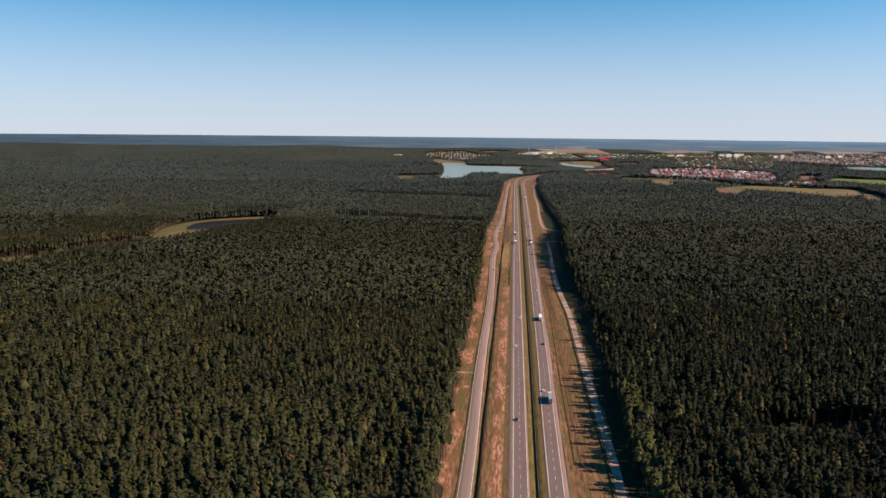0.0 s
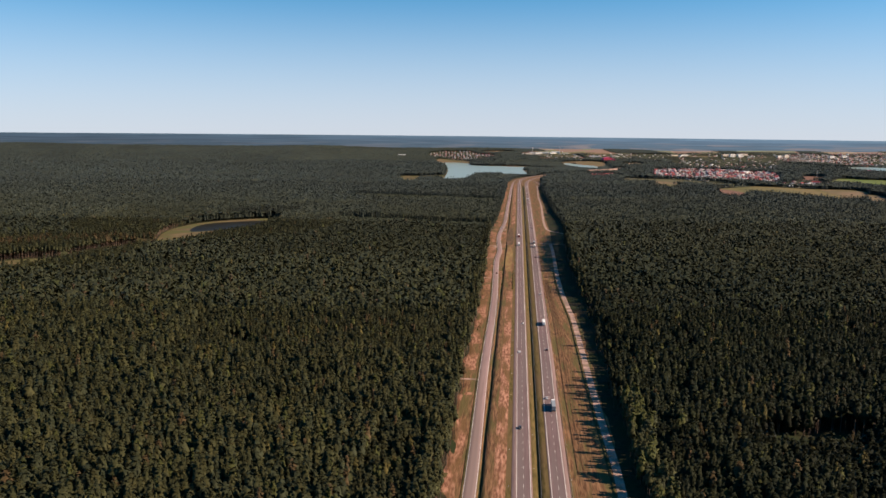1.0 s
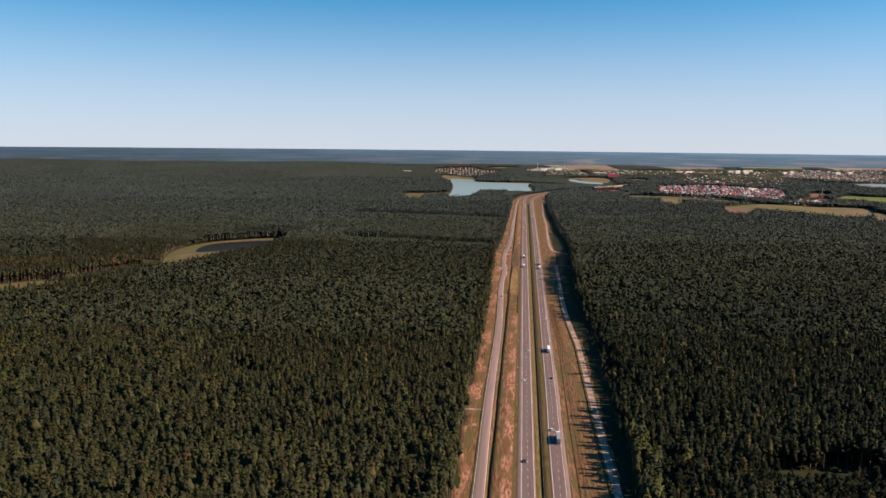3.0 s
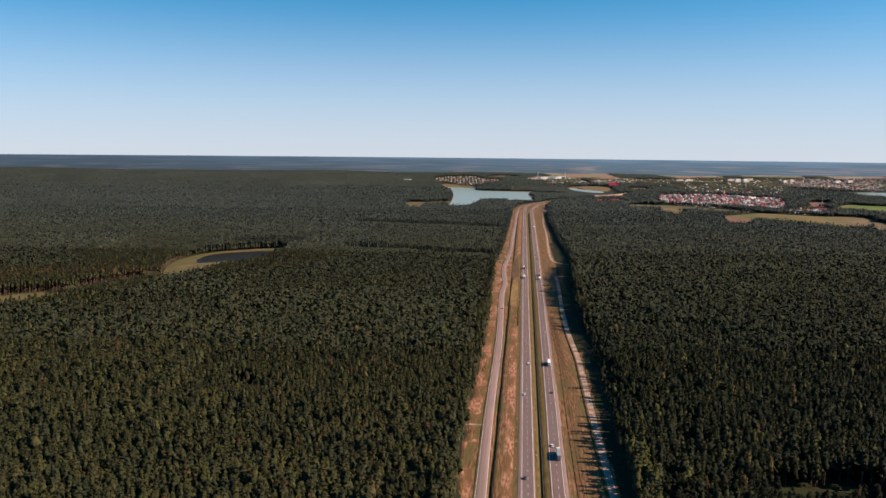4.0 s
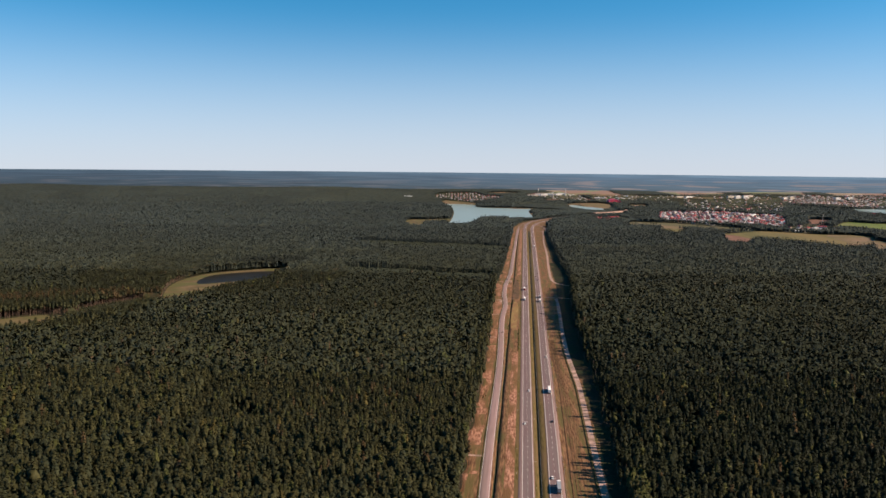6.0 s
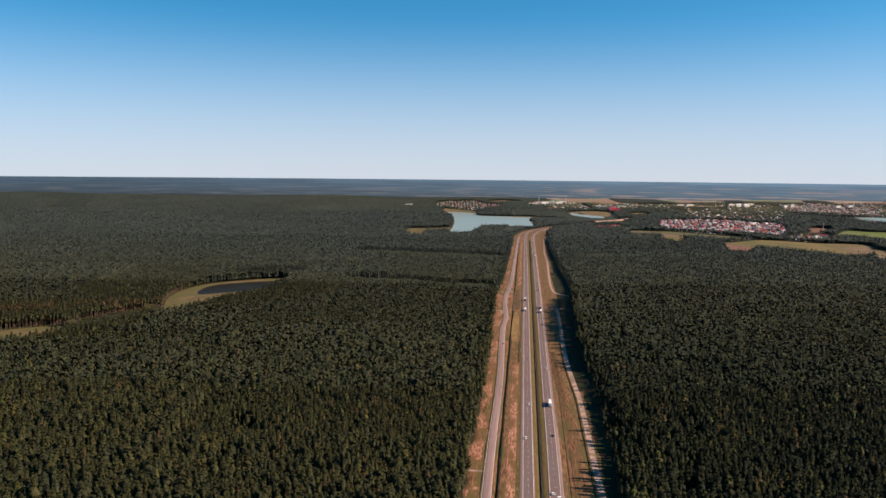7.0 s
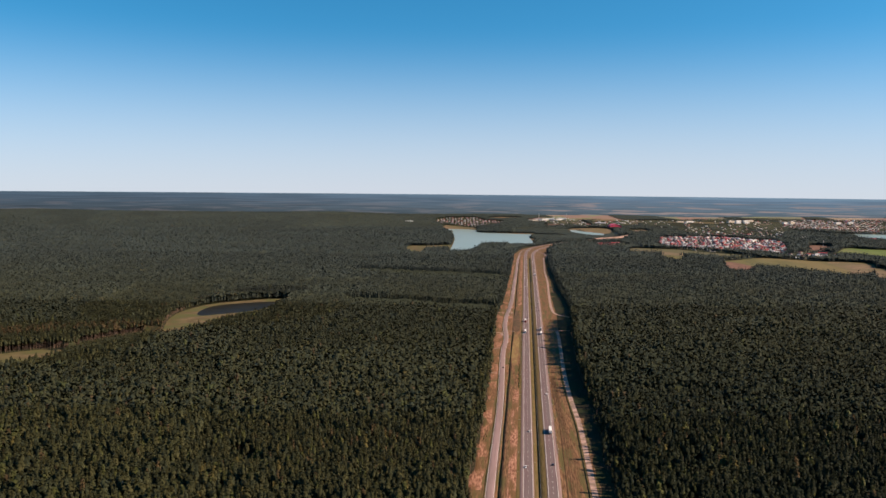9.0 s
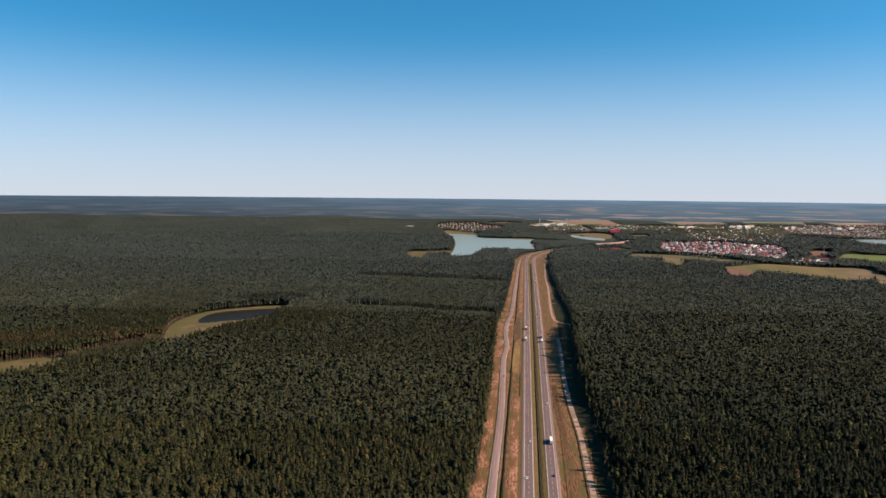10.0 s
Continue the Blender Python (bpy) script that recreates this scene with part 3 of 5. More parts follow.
# ---- open land and water ----
for name, poly, mat, dz, lab, cat in (
    ("bog_meadow", BOG, M_BOG, 0.08, "yellowish bog meadow in a forest clearing", "meadow"),
    ("glade_meadow", GLADE, M_BOG, 0.08, "dry grassy glade at the forest edge", "meadow"),
    ("lake_shore", SHORE, M_TAN, -0.2, "narrow sandy shore round the lake", "shore"),
    ("reed_bed", REEDS, M_BOG, 0.10, "yellow-green reed bed in a bay of the lake", "reeds"),
    ("sand_bank", SAND_BANK, M_TAN, 0.10, "bare sandy bank round the pond", "bank"),
    ("meadow", MEADOW, M_FIELD, 0.08, "pale green mown meadow with dry patches", "field"),
    ("meadow", MEADOW_2, M_LUSH, 0.08, "bright green meadow beside the farm", "field"),
    ("meadow", MEADOW_3, M_DULL, 0.08, "dull green meadow below the houses", "field"),
    ("meadow", GREEN_CORNER, M_FIELD, 0.08, "small green meadow in a corner of the forest", "field"),
    ("ploughed_field", PLOUGH, M_BROWN, 0.16, "brown ploughed field at the forest edge", "field"),
    ("ploughed_field", FARM_FIELD, M_BROWN, 0.12, "brown ploughed field behind the farm", "field"),
    ("stubble_field", TAN_STRIP, M_TAN, 0.16, "narrow tan stubble strip along the meadow", "field"),
    ("stubble_field", STUBBLE, M_TAN, 0.16, "tan stubble field beside the meadow", "field"),
    ("stubble_field", STUBBLE_2, M_TAN, 0.16, "tan stubble field behind a copse", "field"),
    ("estate_ground", ESTATE, M_TOWNLAND, 0.05, "gardens and yards between the houses", "ground"),
    ("estate_ground", HAMLET, M_TOWNLAND, 0.05, "gardens between a few houses in the woods", "ground"),
    ("farm_ground", FARM, M_TOWNLAND, 0.05, "farm yards and gardens", "ground"),
    ("town_ground", TOWN, M_TOWNLAND, 0.05, "gardens and yards of the town", "ground"),
    ("estate_ground", WEST_ESTATE, M_TOWNLAND, 0.05, "gardens and yards beyond the lake", "ground"),
    ("town_ground", CENTRE, M_TOWNLAND, 0.05, "yards and waste land at the town's edge", "ground"),
    ("town_ground", MARKET, M_TOWNLAND, 0.05, "yards and gardens round the market hall", "ground"),
):
    tagged(surface(name, poly, mat, dz, 48), lab, cat, kind="structure")
tagged(surface("bog_pool", BOG_WATER, M_POOL, 0.12, 40), "dark still pool in the bog meadow", "water", kind="structure")
tagged(strip("grass_ride", RIDE, [-4, 0, 4], M_BOG, 0.1), "pale grassy ride between two stands", "meadow", kind="structure")
tagged(surface("lake", LAKE, M_WATER, 0.25, 90, level=0.0), "pale blue lake with wooded shores", "water", kind="structure")
tagged(surface("pond", POND, M_WATER, 2.5, 30), "pale pond behind the trees", "water", kind="structure")
tagged(surface("town_lake", TOWN_LAKE, M_WATER, 0.3, 30), "blue lake beside the town", "water", kind="structure")

FAR_FIELDS = [(170, 4595, 130, 90, 2), (430, 4850, 260, 60, 0), (-120, 4870, 200, 50, 0), (1020, 4830, 260, 60, 0), (1700, 4760, 320, 60, 2), (130, 4140, 160, 120, 1), (620, 4420, 110, 140, 0), (25, 3760, 60, 110, 0)]
FIELD_POLYS = []
rng = np.random.default_rng(5)
for cx, cy, w, d, k in FAR_FIELDS:
    a = np.linspace(0, 2 * np.pi, 9)[:-1]
    r = rng.uniform(0.8, 1.1, 8)
    p = closed_curve(np.c_[cx + w * 0.55 * np.cos(a) * r, cy + d * 0.55 * np.sin(a) * r], 3)
    FIELD_POLYS.append(p)
    tagged(surface("field", p, (M_TAN, M_FIELD, M_BROWN)[k], 0.12, 16), ("tan stubble field far off", "pale green field far off", "brown field far off")[k], "field", kind="structure")

FARMLAND = closed_curve([(40, 4800), (380, 4800), (700, 4890), (1240, 5010), (1700, 5070), (2400, 5140), (2500, 5400), (1500, 5300), (600, 5150), (40, 5050)])


def patchwork(name):
    """Fields side by side, each with its own colour."""
    m = bpy.data.materials.new(name)
    m.use_nodes = True
    n, l = m.node_tree.nodes, m.node_tree.links
    geo, mp, vor, ramp, bw = (n.new("ShaderNode" + k) for k in ("NewGeometry", "Mapping", "TexVoronoi", "ValToRGB", "SeparateColor"))
    mp.inputs["Scale"].default_value = (0.006, 0.0035, 0)
    mp.inputs["Rotation"].default_value = (0, 0, 0.25)
    l.new(geo.outputs["Position"], mp.inputs[0])
    l.new(mp.outputs[0], vor.inputs["Vector"])
    vor.inputs["Scale"].default_value = 1.0
    l.new(vor.outputs["Color"], bw.inputs[0])
    l.new(bw.outputs[0], ramp.inputs[0])
    ramp.color_ramp.interpolation = "CONSTANT"
    cols = ((0.0, (0.20, 0.15, 0.10)), (0.3, (0.10, 0.10, 0.055)), (0.55, (0.16, 0.10, 0.07)), (0.8, (0.12, 0.13, 0.06)))
    while len(ramp.color_ramp.elements) < 4:
        ramp.color_ramp.elements.new(0.5)
    for e, (p_, c_) in zip(ramp.color_ramp.elements, cols):
        e.position, e.color = p_, (*c_, 1)
    l.new(ramp.outputs[0], n["Principled BSDF"].inputs["Base Color"])
    n["Principled BSDF"].inputs["Roughness"].default_value = 0.95
    return m


tagged(surface("farmland", FARMLAND, patchwork("farm_fields"), 0.06, 60, cols=40), "patchwork of tan and green fields beyond the town", "field", kind="structure")

# ---- woods ----
BANK_CLEAR = closed_curve([(345, 3790), (430, 3870), (520, 4040), (545, 4150), (505, 4150), (440, 4040), (350, 3900)])
OPEN = [BOG, GLADE, SHORE, BANK_CLEAR, REEDS, POND, SAND_BANK, TOWN_LAKE, MEADOW, MEADOW_2, MEADOW_3, GREEN_CORNER, STUBBLE, STUBBLE_2, PLOUGH, FARM_FIELD, TAN_STRIP, JUNCTION, *FIELD_POLYS]
HOUSED = [ESTATE, HAMLET, FARM, TOWN, WEST_ESTATE, CENTRE, MARKET]
GAPS = [(-238, 652, 11), (-223, 630, 8), (-216, 565, 10), (141, 665, 10), (148, 697, 9), (135, 638, 7), (126, 580, 8), (116, 541, 9), (111, 521, 8), (170, 470, 22), (200, 480, 20), (-158, 511, 6), (-128, 602, 6), (-318, 555, 6), (160, 753, 8), (171, 826, 7), (186, 967, 7), (273, 793, 9), (370, 1016, 9), (246, 1015, 7), (-109, 766, 6), (-358, 764, 7)]


def wooded(x, y):
    ok = (x < left_edge(y)) | (x > right_edge(y)) | (y > 3300)
    for p in OPEN:
        lo, hi = p.min(0), p.max(0)
        near = (x > lo[0]) & (x < hi[0]) & (y > lo[1]) & (y < hi[1])
        if near.any():
            ok[near] &= ~inside(p, x[near], y[near])
    for gx_, gy_, r in GAPS:
        ok &= np.hypot(x - gx_, y - gy_) > r
    farm = inside(FARMLAND, x, y)
    copse = np.sin(x / 95 + 1.5 * np.sin(y / 130)) + np.sin(y / 105 + 1.2 * np.sin(x / 160)) + 0.6 * np.sin(x / 41 + y / 57)
    ok &= ~farm | (copse > -0.15)
    ok &= ~((np.abs(x + 625 - 0.38 * (y - 1140)) < 7) & (y > 1062) & (y < 1245))
    return ok


def stand(x, y):
    """A number from 0 to 1 for each forestry stand, in blocks along the rides."""
    a, b = np.floor((x + 0.18 * y + 25 * np.sin(y / 140)) / 190), np.floor((y - 0.12 * x + 22 * np.sin(x / 120)) / 150)
    h = np.sin(a * 127.1 + b * 311.7) * 43758.5453
    return h - np.floor(h)


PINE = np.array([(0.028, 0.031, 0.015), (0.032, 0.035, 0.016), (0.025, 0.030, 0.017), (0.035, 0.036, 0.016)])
# the pines again, bluer and paler: distance haze put into the colour
HAZED_PINE = np.array([(0.030, 0.038, 0.031), (0.028, 0.037, 0.033), (0.033, 0.039, 0.030)])
RUST, GOLD, BIRCH = (0.056, 0.041, 0.022), (0.062, 0.055, 0.020), (0.044, 0.050, 0.018)


YOUNG = closed_curve([(-60, 1463), (-189, 1492), (-327, 1551), (-360, 1619), (-240, 1622), (-144, 1578), (-60, 1573)])
YOUNG_2 = closed_curve([(-46, 1988), (-232, 2020), (-430, 2096), (-459, 2204), (-239, 2179), (-47, 2121)])
YOUNG_3 = closed_curve([(-640, 1050), (-600, 1195), (-530, 1175), (-545, 1060), (-585, 960), (-612, 935)])


def stand_edge(x, y):
    """The strip where a tall stand begins behind a young one."""
    young = inside(YOUNG, x, y) | inside(YOUNG_2, x, y)
    return ~young & (inside(YOUNG, x, y - 16) | inside(YOUNG_2, x, y - 20))


def tree_colours(x, y, rng):
    x, y = np.asarray(x, float), np.asarray(y, float)
    n = len(x)
    s = stand(x, y)
    # blends in the bluer palette with distance, as haze in the leaf colour
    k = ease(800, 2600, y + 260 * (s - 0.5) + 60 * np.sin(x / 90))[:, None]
    c = PINE[rng.integers(0, 4, n)] * (1 - k) + HAZED_PINE[rng.integers(0, 3, n)] * k
    c = c * rng.uniform(0.92, 1.08, (n, 1)) * (0.82 + 0.3 * s)[:, None]
    # crowns right of the road darkened in colour for their backlit sides
    east_shade = ((x > 55) * (1 - ease(600, 1400, y)) * (1 + 0.3 * ease(100, 260, x)))[:, None]
    c = c * (1 - east_shade * np.array([0.50, 0.42, 0.40]))
    warm = rng.random(n) + 0.0
    warm[(y > 850) & (rng.random(n) < 0.7 + 0.25 * (y > 1600))] = 0.5
    warm[(x > 60) & (rng.random(n) < 0.3)] = 0.5
    patch = 0.5 + 0.5 * np.sin(x / 47 + 1.7 * np.sin(y / 61)) * np.sin(y / 83 + 1.1 * np.sin(x / 39))
    c[warm < 0.035 * patch + 0.006] = RUST
    c[(warm > 0.955) & (patch > 0.6)] = GOLD
    c[(warm > 0.86) & (warm < 0.93)] = BIRCH
    young = inside(YOUNG, x, y) | inside(YOUNG_2, x, y)
    c[young] = np.array((0.028, 0.033, 0.019)) * rng.uniform(0.8, 1.15, (young.sum(), 1))
    # one grove darkened in colour, as the shaded edge of a taller stand
    c[np.hypot((x + 538) / 1.6, y - 1662 - 0.3 * (x + 538)) < 48] *= 0.45
    rusty = (np.abs(y - 1180 - 0.65 * (x + 640)) < 34) & (x < -560) & (x > -900) & (rng.random(n) < 0.5)
    c[rusty] = RUST
    return c * rng.uniform(0.90, 1.10, (n, 1))


def pine_shape(rng, n, broad=False, trunk=True, core=5, base_too=True, slim=1.0, girth=0.74, foot=0.30, tip=0.85, low=0.54):
    """One unit tree: height 1, crown of loose sprays round a core. Returns triangles (k, 3, 3) and a part number for each."""
    tri = []
    low, wide = (0.28, 0.165) if broad else (low, 0.124 * slim)
    lobes = [(rng.uniform(0, 6.28), rng.uniform(0.15, 0.9), rng.uniform(0.5, 1.0)) for _ in range(7)]
    for i in range(n):
        k = rng.random() ** 0.8
        env = (math.sin(math.pi * min(1, 0.16 + 0.84 * k) ** 0.8) ** 0.7 if broad else (1 - k) ** 0.58 * min(1, 0.55 + 1.6 * k))
        a = rng.uniform(0, 6.28)
        bulge = 1.0
        for la, lk, ls in lobes:
            bulge += 0.35 * ls * math.exp(-((k - lk) / 0.16) ** 2) * max(0, math.cos(a - la)) ** 2 - 0.05
        r = wide * env * bulge * rng.uniform(0.72, 1.12)
        c = np.array([r * math.cos(a), r * math.sin(a), low + (1 - low) * k])
        out = np.array([math.cos(a), math.sin(a), 0.5 + 0.7 * k]) + rng.normal(0, 0.26, 3)
        out /= np.linalg.norm(out)
        t1 = np.cross(out, rng.normal(0, 1, 3))
        t1 /= np.linalg.norm(t1)
        t2 = np.cross(out, t1)
        size = (0.042 if not broad else 0.055) * rng.uniform(0.7, 1.35) * math.sqrt(80 / max(n, 9)) ** 0.8
        b = rng.uniform(0, 6.28)
        tri.append([c + size * (math.cos(b + q) * t1 + math.sin(b + q) * t2) + (0.25 * size * out if j == 0 else 0) for j, q in enumerate((0, 2.0, 4.2))])
    parts = [0] * n
    if core:
        ring = [np.array([girth * wide * math.cos(q), girth * wide * math.sin(q), low + foot * (1 - low)]) for q in np.linspace(0, 6.28, core + 1)[:-1] + 0.3]
        top, base = np.array([0, 0, low + tip * (1 - low)]), np.array([0, 0, low * 0.97])
        for i in range(core):
            tri.append([ring[i], ring[(i + 1) % core], top])
            if base_too:
                tri.append([ring[(i + 1) % core], ring[i], base])
        parts += [0] * (core * (2 if base_too else 1))
    if trunk:
        for i in range(4):
            q0, q1 = i * 1.571, (i + 1) * 1.571
            p = lambda q, r, z: np.array([r * math.cos(q), r * math.sin(q), z])
            tri.append([p(q0, 0.011, -0.02), p(q1, 0.011, -0.02), p(q1, 0.006, low + 0.2)])
            tri.append([p(q0, 0.011, -0.02), p(q1, 0.006, low + 0.2), p(q0, 0.006, low + 0.2)])
        parts += [1] * 8
    tri, parts = np.array(tri), np.array(parts)
    zc = low + 0.36 * (1 - low)
    nor = np.stack([tri[..., 0] / wide, tri[..., 1] / wide, 1.15 * (tri[..., 2] - zc) / (0.5 * (1 - low))], -1)
    nor[parts == 1, :, 2] = 0
    nor /= np.linalg.norm(nor, axis=-1, keepdims=True) + 1e-9
    nor += rng.normal(0, 0.11, (len(tri), 1, 3)) + (0, 0, 0.55)
    nor /= np.linalg.norm(nor, axis=-1, keepdims=True) + 1e-9
    return tri, parts, nor


def scatter(s0, s1, gap, rng, spread=0.62):
    """Jittered places in the band s0..s1 ahead, inside the fan that comes into view."""
    s = np.arange(s0, s1, gap)
    w = spread * s1 + 60
    u = np.arange(-w, w, gap)
    U, S = np.meshgrid(u, s)
    U = U + 0.5 * gap * (np.arange(len(s)) % 2)[:, None]
    U, S = (q + rng.uniform(-0.55, 0.55, q.shape) * gap for q in (U, S))
    keep = np.abs(U) < spread * S + 40
    U, S = U[keep], S[keep]
    x, y = U * CH - S * SH, U * SH + S * CH
    ok = wooded(x, y)
    for p in HOUSED:
        hit = inside(p, x, y)
        ok &= ~hit | (rng.random(len(x)) < (0.70 if p is TOWN else 0.45))
    return x[ok], y[ok]


def size_at(x, y):
    """Tree heights: lower in gardens; between road and lake fitted to the camera's view."""
    k = np.ones(np.shape(x))
    for p in HOUSED:
        k = np.where(inside(p, x, y), 0.5, k)
    k = np.where(inside(FARMLAND, x, y), 0.6, k)
    k = np.where(inside(YOUNG, x, y) | inside(YOUNG_2, x, y), 0.55, k)
    k = np.where(inside(YOUNG_3, x, y), 0.42, k)
    k = np.where(stand_edge(x, y), 1.12, k)
    k = np.where((x > 60) & (x < right_edge(y) + 12) & (y > 1060) & (y < 1440), 1.3, k)
    off = x - right_edge(y)
    k = np.where((x > 40) & ((y < 1060) | (y > 1440)) & (y < 2750) & (np.sin(5.1 * x + 3.7 * y) < 0.6), k * np.clip(0.66 + 0.03 * off, 0.66, 1), k)
    tall = np.sin(7.3 * x + 2.9 * y) > np.where(y < 620, 0.1, 0.85)
    k = np.where((x > 40) & (y < 900) & (y > 300) & (off < 22) & ~tall, np.clip(0.40 + 0.028 * off, 0.40, 1), k)
    k = np.where((x > -60) & (x < 480) & (y > 3000) & (y < 4400), 0.55, k)
    k = np.where((x > 84) & (x < 400) & (y > 3000) & (y < 3620), 0.85, k)
    k = np.where((x > 180) & (x < 480) & (y > 3850) & (y < 4350), 0.3, k)
    # far trees shrink to fit the distance squeezed into the view
    s = -x * SH + y * CH
    k = np.where(s > 4150, k * (1 - 0.45 * ease(4150, 4900, s)), k)
    return k


def grow(name, x, y, shapes, rng, mats, label, h0=19.0, hv=3.0, tint=1.0, girth=1.0):
    """Many trees joined into one mesh, each turned and sized by itself."""
    n = len(x)
    pick = rng.integers(0, len(shapes), n)
    h = (h0 + hv * rng.normal(0, 0.8, n)) * (0.80 + 0.30 * stand(x, y)) * np.where(rng.random(n) < 0.06, 0.7, 1) * size_at(x, y)
    a = rng.uniform(0, 6.28, n)
    fat = rng.uniform(0.72, 1.35, n) * girth
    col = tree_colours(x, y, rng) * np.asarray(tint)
    z = terrain(x, y)
    V, C, P, N = [], [], [], []
    for k, (tri, parts, nor) in enumerate(shapes):
        m = np.flatnonzero(pick == k)
        if not len(m):
            continue
        t = tri.reshape(1, -1, 3)
        ca, sa = np.cos(a[m])[:, None], np.sin(a[m])[:, None]
        X = (t[..., 0] * ca - t[..., 1] * sa) * (h[m] * fat[m])[:, None] + x[m][:, None]
        Y = (t[..., 0] * sa + t[..., 1] * ca) * (h[m] * fat[m])[:, None] + y[m][:, None]
        Z = t[..., 2] * h[m][:, None] + z[m][:, None]
        V.append(np.stack([X, Y, Z], -1).reshape(-1, 3))
        q = nor.reshape(1, -1, 3)
        N.append(np.stack([q[..., 0] * ca - q[..., 1] * sa, q[..., 0] * sa + q[..., 1] * ca, q[..., 2] + 0 * ca], -1).reshape(-1, 3))
        C.append(np.repeat(col[m], t.shape[1], 0))
        P.append(np.tile(parts, len(m)))
    V, C, P, N = np.concatenate(V), np.concatenate(C), np.concatenate(P), np.concatenate(N)
    ob = new(name, grid_mesh(name, V, np.arange(len(V)).reshape(-1, 3), mats, P, C, normals=N if len(shapes[0][0]) > 9 else None))
    return tagged(ob, label, "trees", kind="stuff")


rng = np.random.default_rng(11)
NEAR = [pine_shape(rng, 46) for _ in range(7)]
BROAD = [pine_shape(rng, 75, broad=True) for _ in range(4)]
MID = [pine_shape(rng, 8, trunk=False, core=4, base_too=False, slim=0.95, low=0.48) for _ in range(6)]
BACK = [pine_shape(rng, 1, trunk=False, core=4, base_too=False, slim=0.95, foot=0.15, tip=rng.uniform(0.85, 1.0), low=0.10) for _ in range(8)]

x, y = scatter(325, 760, 4.2, rng)
hero = (y > 350) & (y < 530) & ((left_edge(y) - x < 12) & (x < 0) | (x - right_edge(y) < 14) & (x > 40))
leafy = (x > 60) & (y < 500) & (np.sin(x / 23) + np.sin(y / 17) + rng.normal(0, 0.5, len(x)) > 0.1)
m = ~hero & ~leafy
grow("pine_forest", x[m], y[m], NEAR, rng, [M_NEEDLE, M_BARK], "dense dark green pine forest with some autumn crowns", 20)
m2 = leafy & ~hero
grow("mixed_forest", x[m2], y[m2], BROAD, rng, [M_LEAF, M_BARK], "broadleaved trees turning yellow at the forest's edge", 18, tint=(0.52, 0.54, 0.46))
HX, HY = x[hero], y[hero]

x, y = scatter(760, 1500, 4.2, rng)
edge = (np.abs(x - left_edge(y)) < 9) | (np.abs(x - right_edge(y)) < 9)
edge |= stand_edge(x, y)
edge |= (np.hypot(x + 560, y - 1420) < 240) | (np.hypot(x + 690, y - 1030) < 180)
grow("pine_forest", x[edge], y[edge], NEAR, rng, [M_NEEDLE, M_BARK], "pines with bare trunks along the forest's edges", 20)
# tints grow bluer and paler band by band: more haze in the colour
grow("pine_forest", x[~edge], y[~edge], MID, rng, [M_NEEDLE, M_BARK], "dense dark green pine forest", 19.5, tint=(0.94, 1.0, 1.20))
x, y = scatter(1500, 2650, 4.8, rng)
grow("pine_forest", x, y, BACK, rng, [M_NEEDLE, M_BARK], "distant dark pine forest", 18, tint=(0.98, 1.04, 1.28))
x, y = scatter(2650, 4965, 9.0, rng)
grow("far_woods", x, y, BACK, rng, [M_NEEDLE, M_BARK], "endless far woods up the far slope", 17.5, girth=1.7, tint=(1.16, 1.24, 1.55))


def canopy(name, s0, s1, step0, step1, label, fan=True, spread=0.64, low=1.0):
    """A closed leafy sheet, ragged tops row by row; low < 1 fills below crowns."""
    rng = np.random.default_rng(int(abs(s0)) + 3)
    rows = [s0]
    while rows[-1] < s1:
        k = (rows[-1] - s0) / (s1 - s0)
        rows.append(rows[-1] + step0 + (step1 - step0) * k)
    rows = np.array(rows)
    w = spread * s1 + 80 if fan else 3200
    u = np.arange(-w, w, step0)
    U, S = np.meshgrid(u, rows)
    U = U + rng.uniform(-0.4, 0.4, U.shape) * step0
    S = S + rng.uniform(-0.4, 0.4, S.shape) * step0
    x, y = U * CH - S * SH, U * SH + S * CH
    ok = wooded(x, y)
    for p in HOUSED:
        hit = inside(p, x, y)
        ok &= ~hit | (np.sin(x / 37 + 2 * np.sin(y / 53)) + np.sin(y / 71) + rng.normal(0, 0.4, x.shape) > (1.1 if len(p) > 80 else 9))
    if low < 1:
        ok &= ~stand_edge(x, y) & ((x < left_edge(y) - 7) | (x > right_edge(y) + 7) | (y > 3300))
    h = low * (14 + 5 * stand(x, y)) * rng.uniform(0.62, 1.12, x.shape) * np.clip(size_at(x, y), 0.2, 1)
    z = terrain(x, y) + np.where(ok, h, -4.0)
    f = lattice(*x.shape)
    inn = (ok.reshape(-1)[f]).all(1)
    if fan:
        inn &= (np.abs(U) < spread * np.abs(S) + 60).reshape(-1)[f].all(1)
    f = f[inn]
    used, f2 = np.unique(f, return_inverse=True)
    V = np.stack([x, y, z], -1).reshape(-1, 3)[used]
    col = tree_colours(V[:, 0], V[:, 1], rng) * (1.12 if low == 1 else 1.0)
    ob = new(name, grid_mesh(name, V, f2.reshape(-1, 4), [M_FARLEAF], None, col))
    return tagged(ob, label, "trees", kind="stuff")


# leaf-coloured sheets added under the crowns to lighten the dark gaps
canopy("far_canopy", 2600, 4965, 9.0, 13.0, "leafy filler sheet between the crowns of the far woods", low=0.78)
canopy("understory", 740, 2650, 6.5, 8.5, "leafy filler sheet closing dark gaps between the pines", low=0.86)
canopy("undergrowth", 330, 750, 4.6, 4.6, "leafy filler sheet closing dark gaps between the near pines", low=0.75)
canopy("woods_behind", -500, 280, 14.0, 14.0, "pine woods below and behind the camera", fan=False)


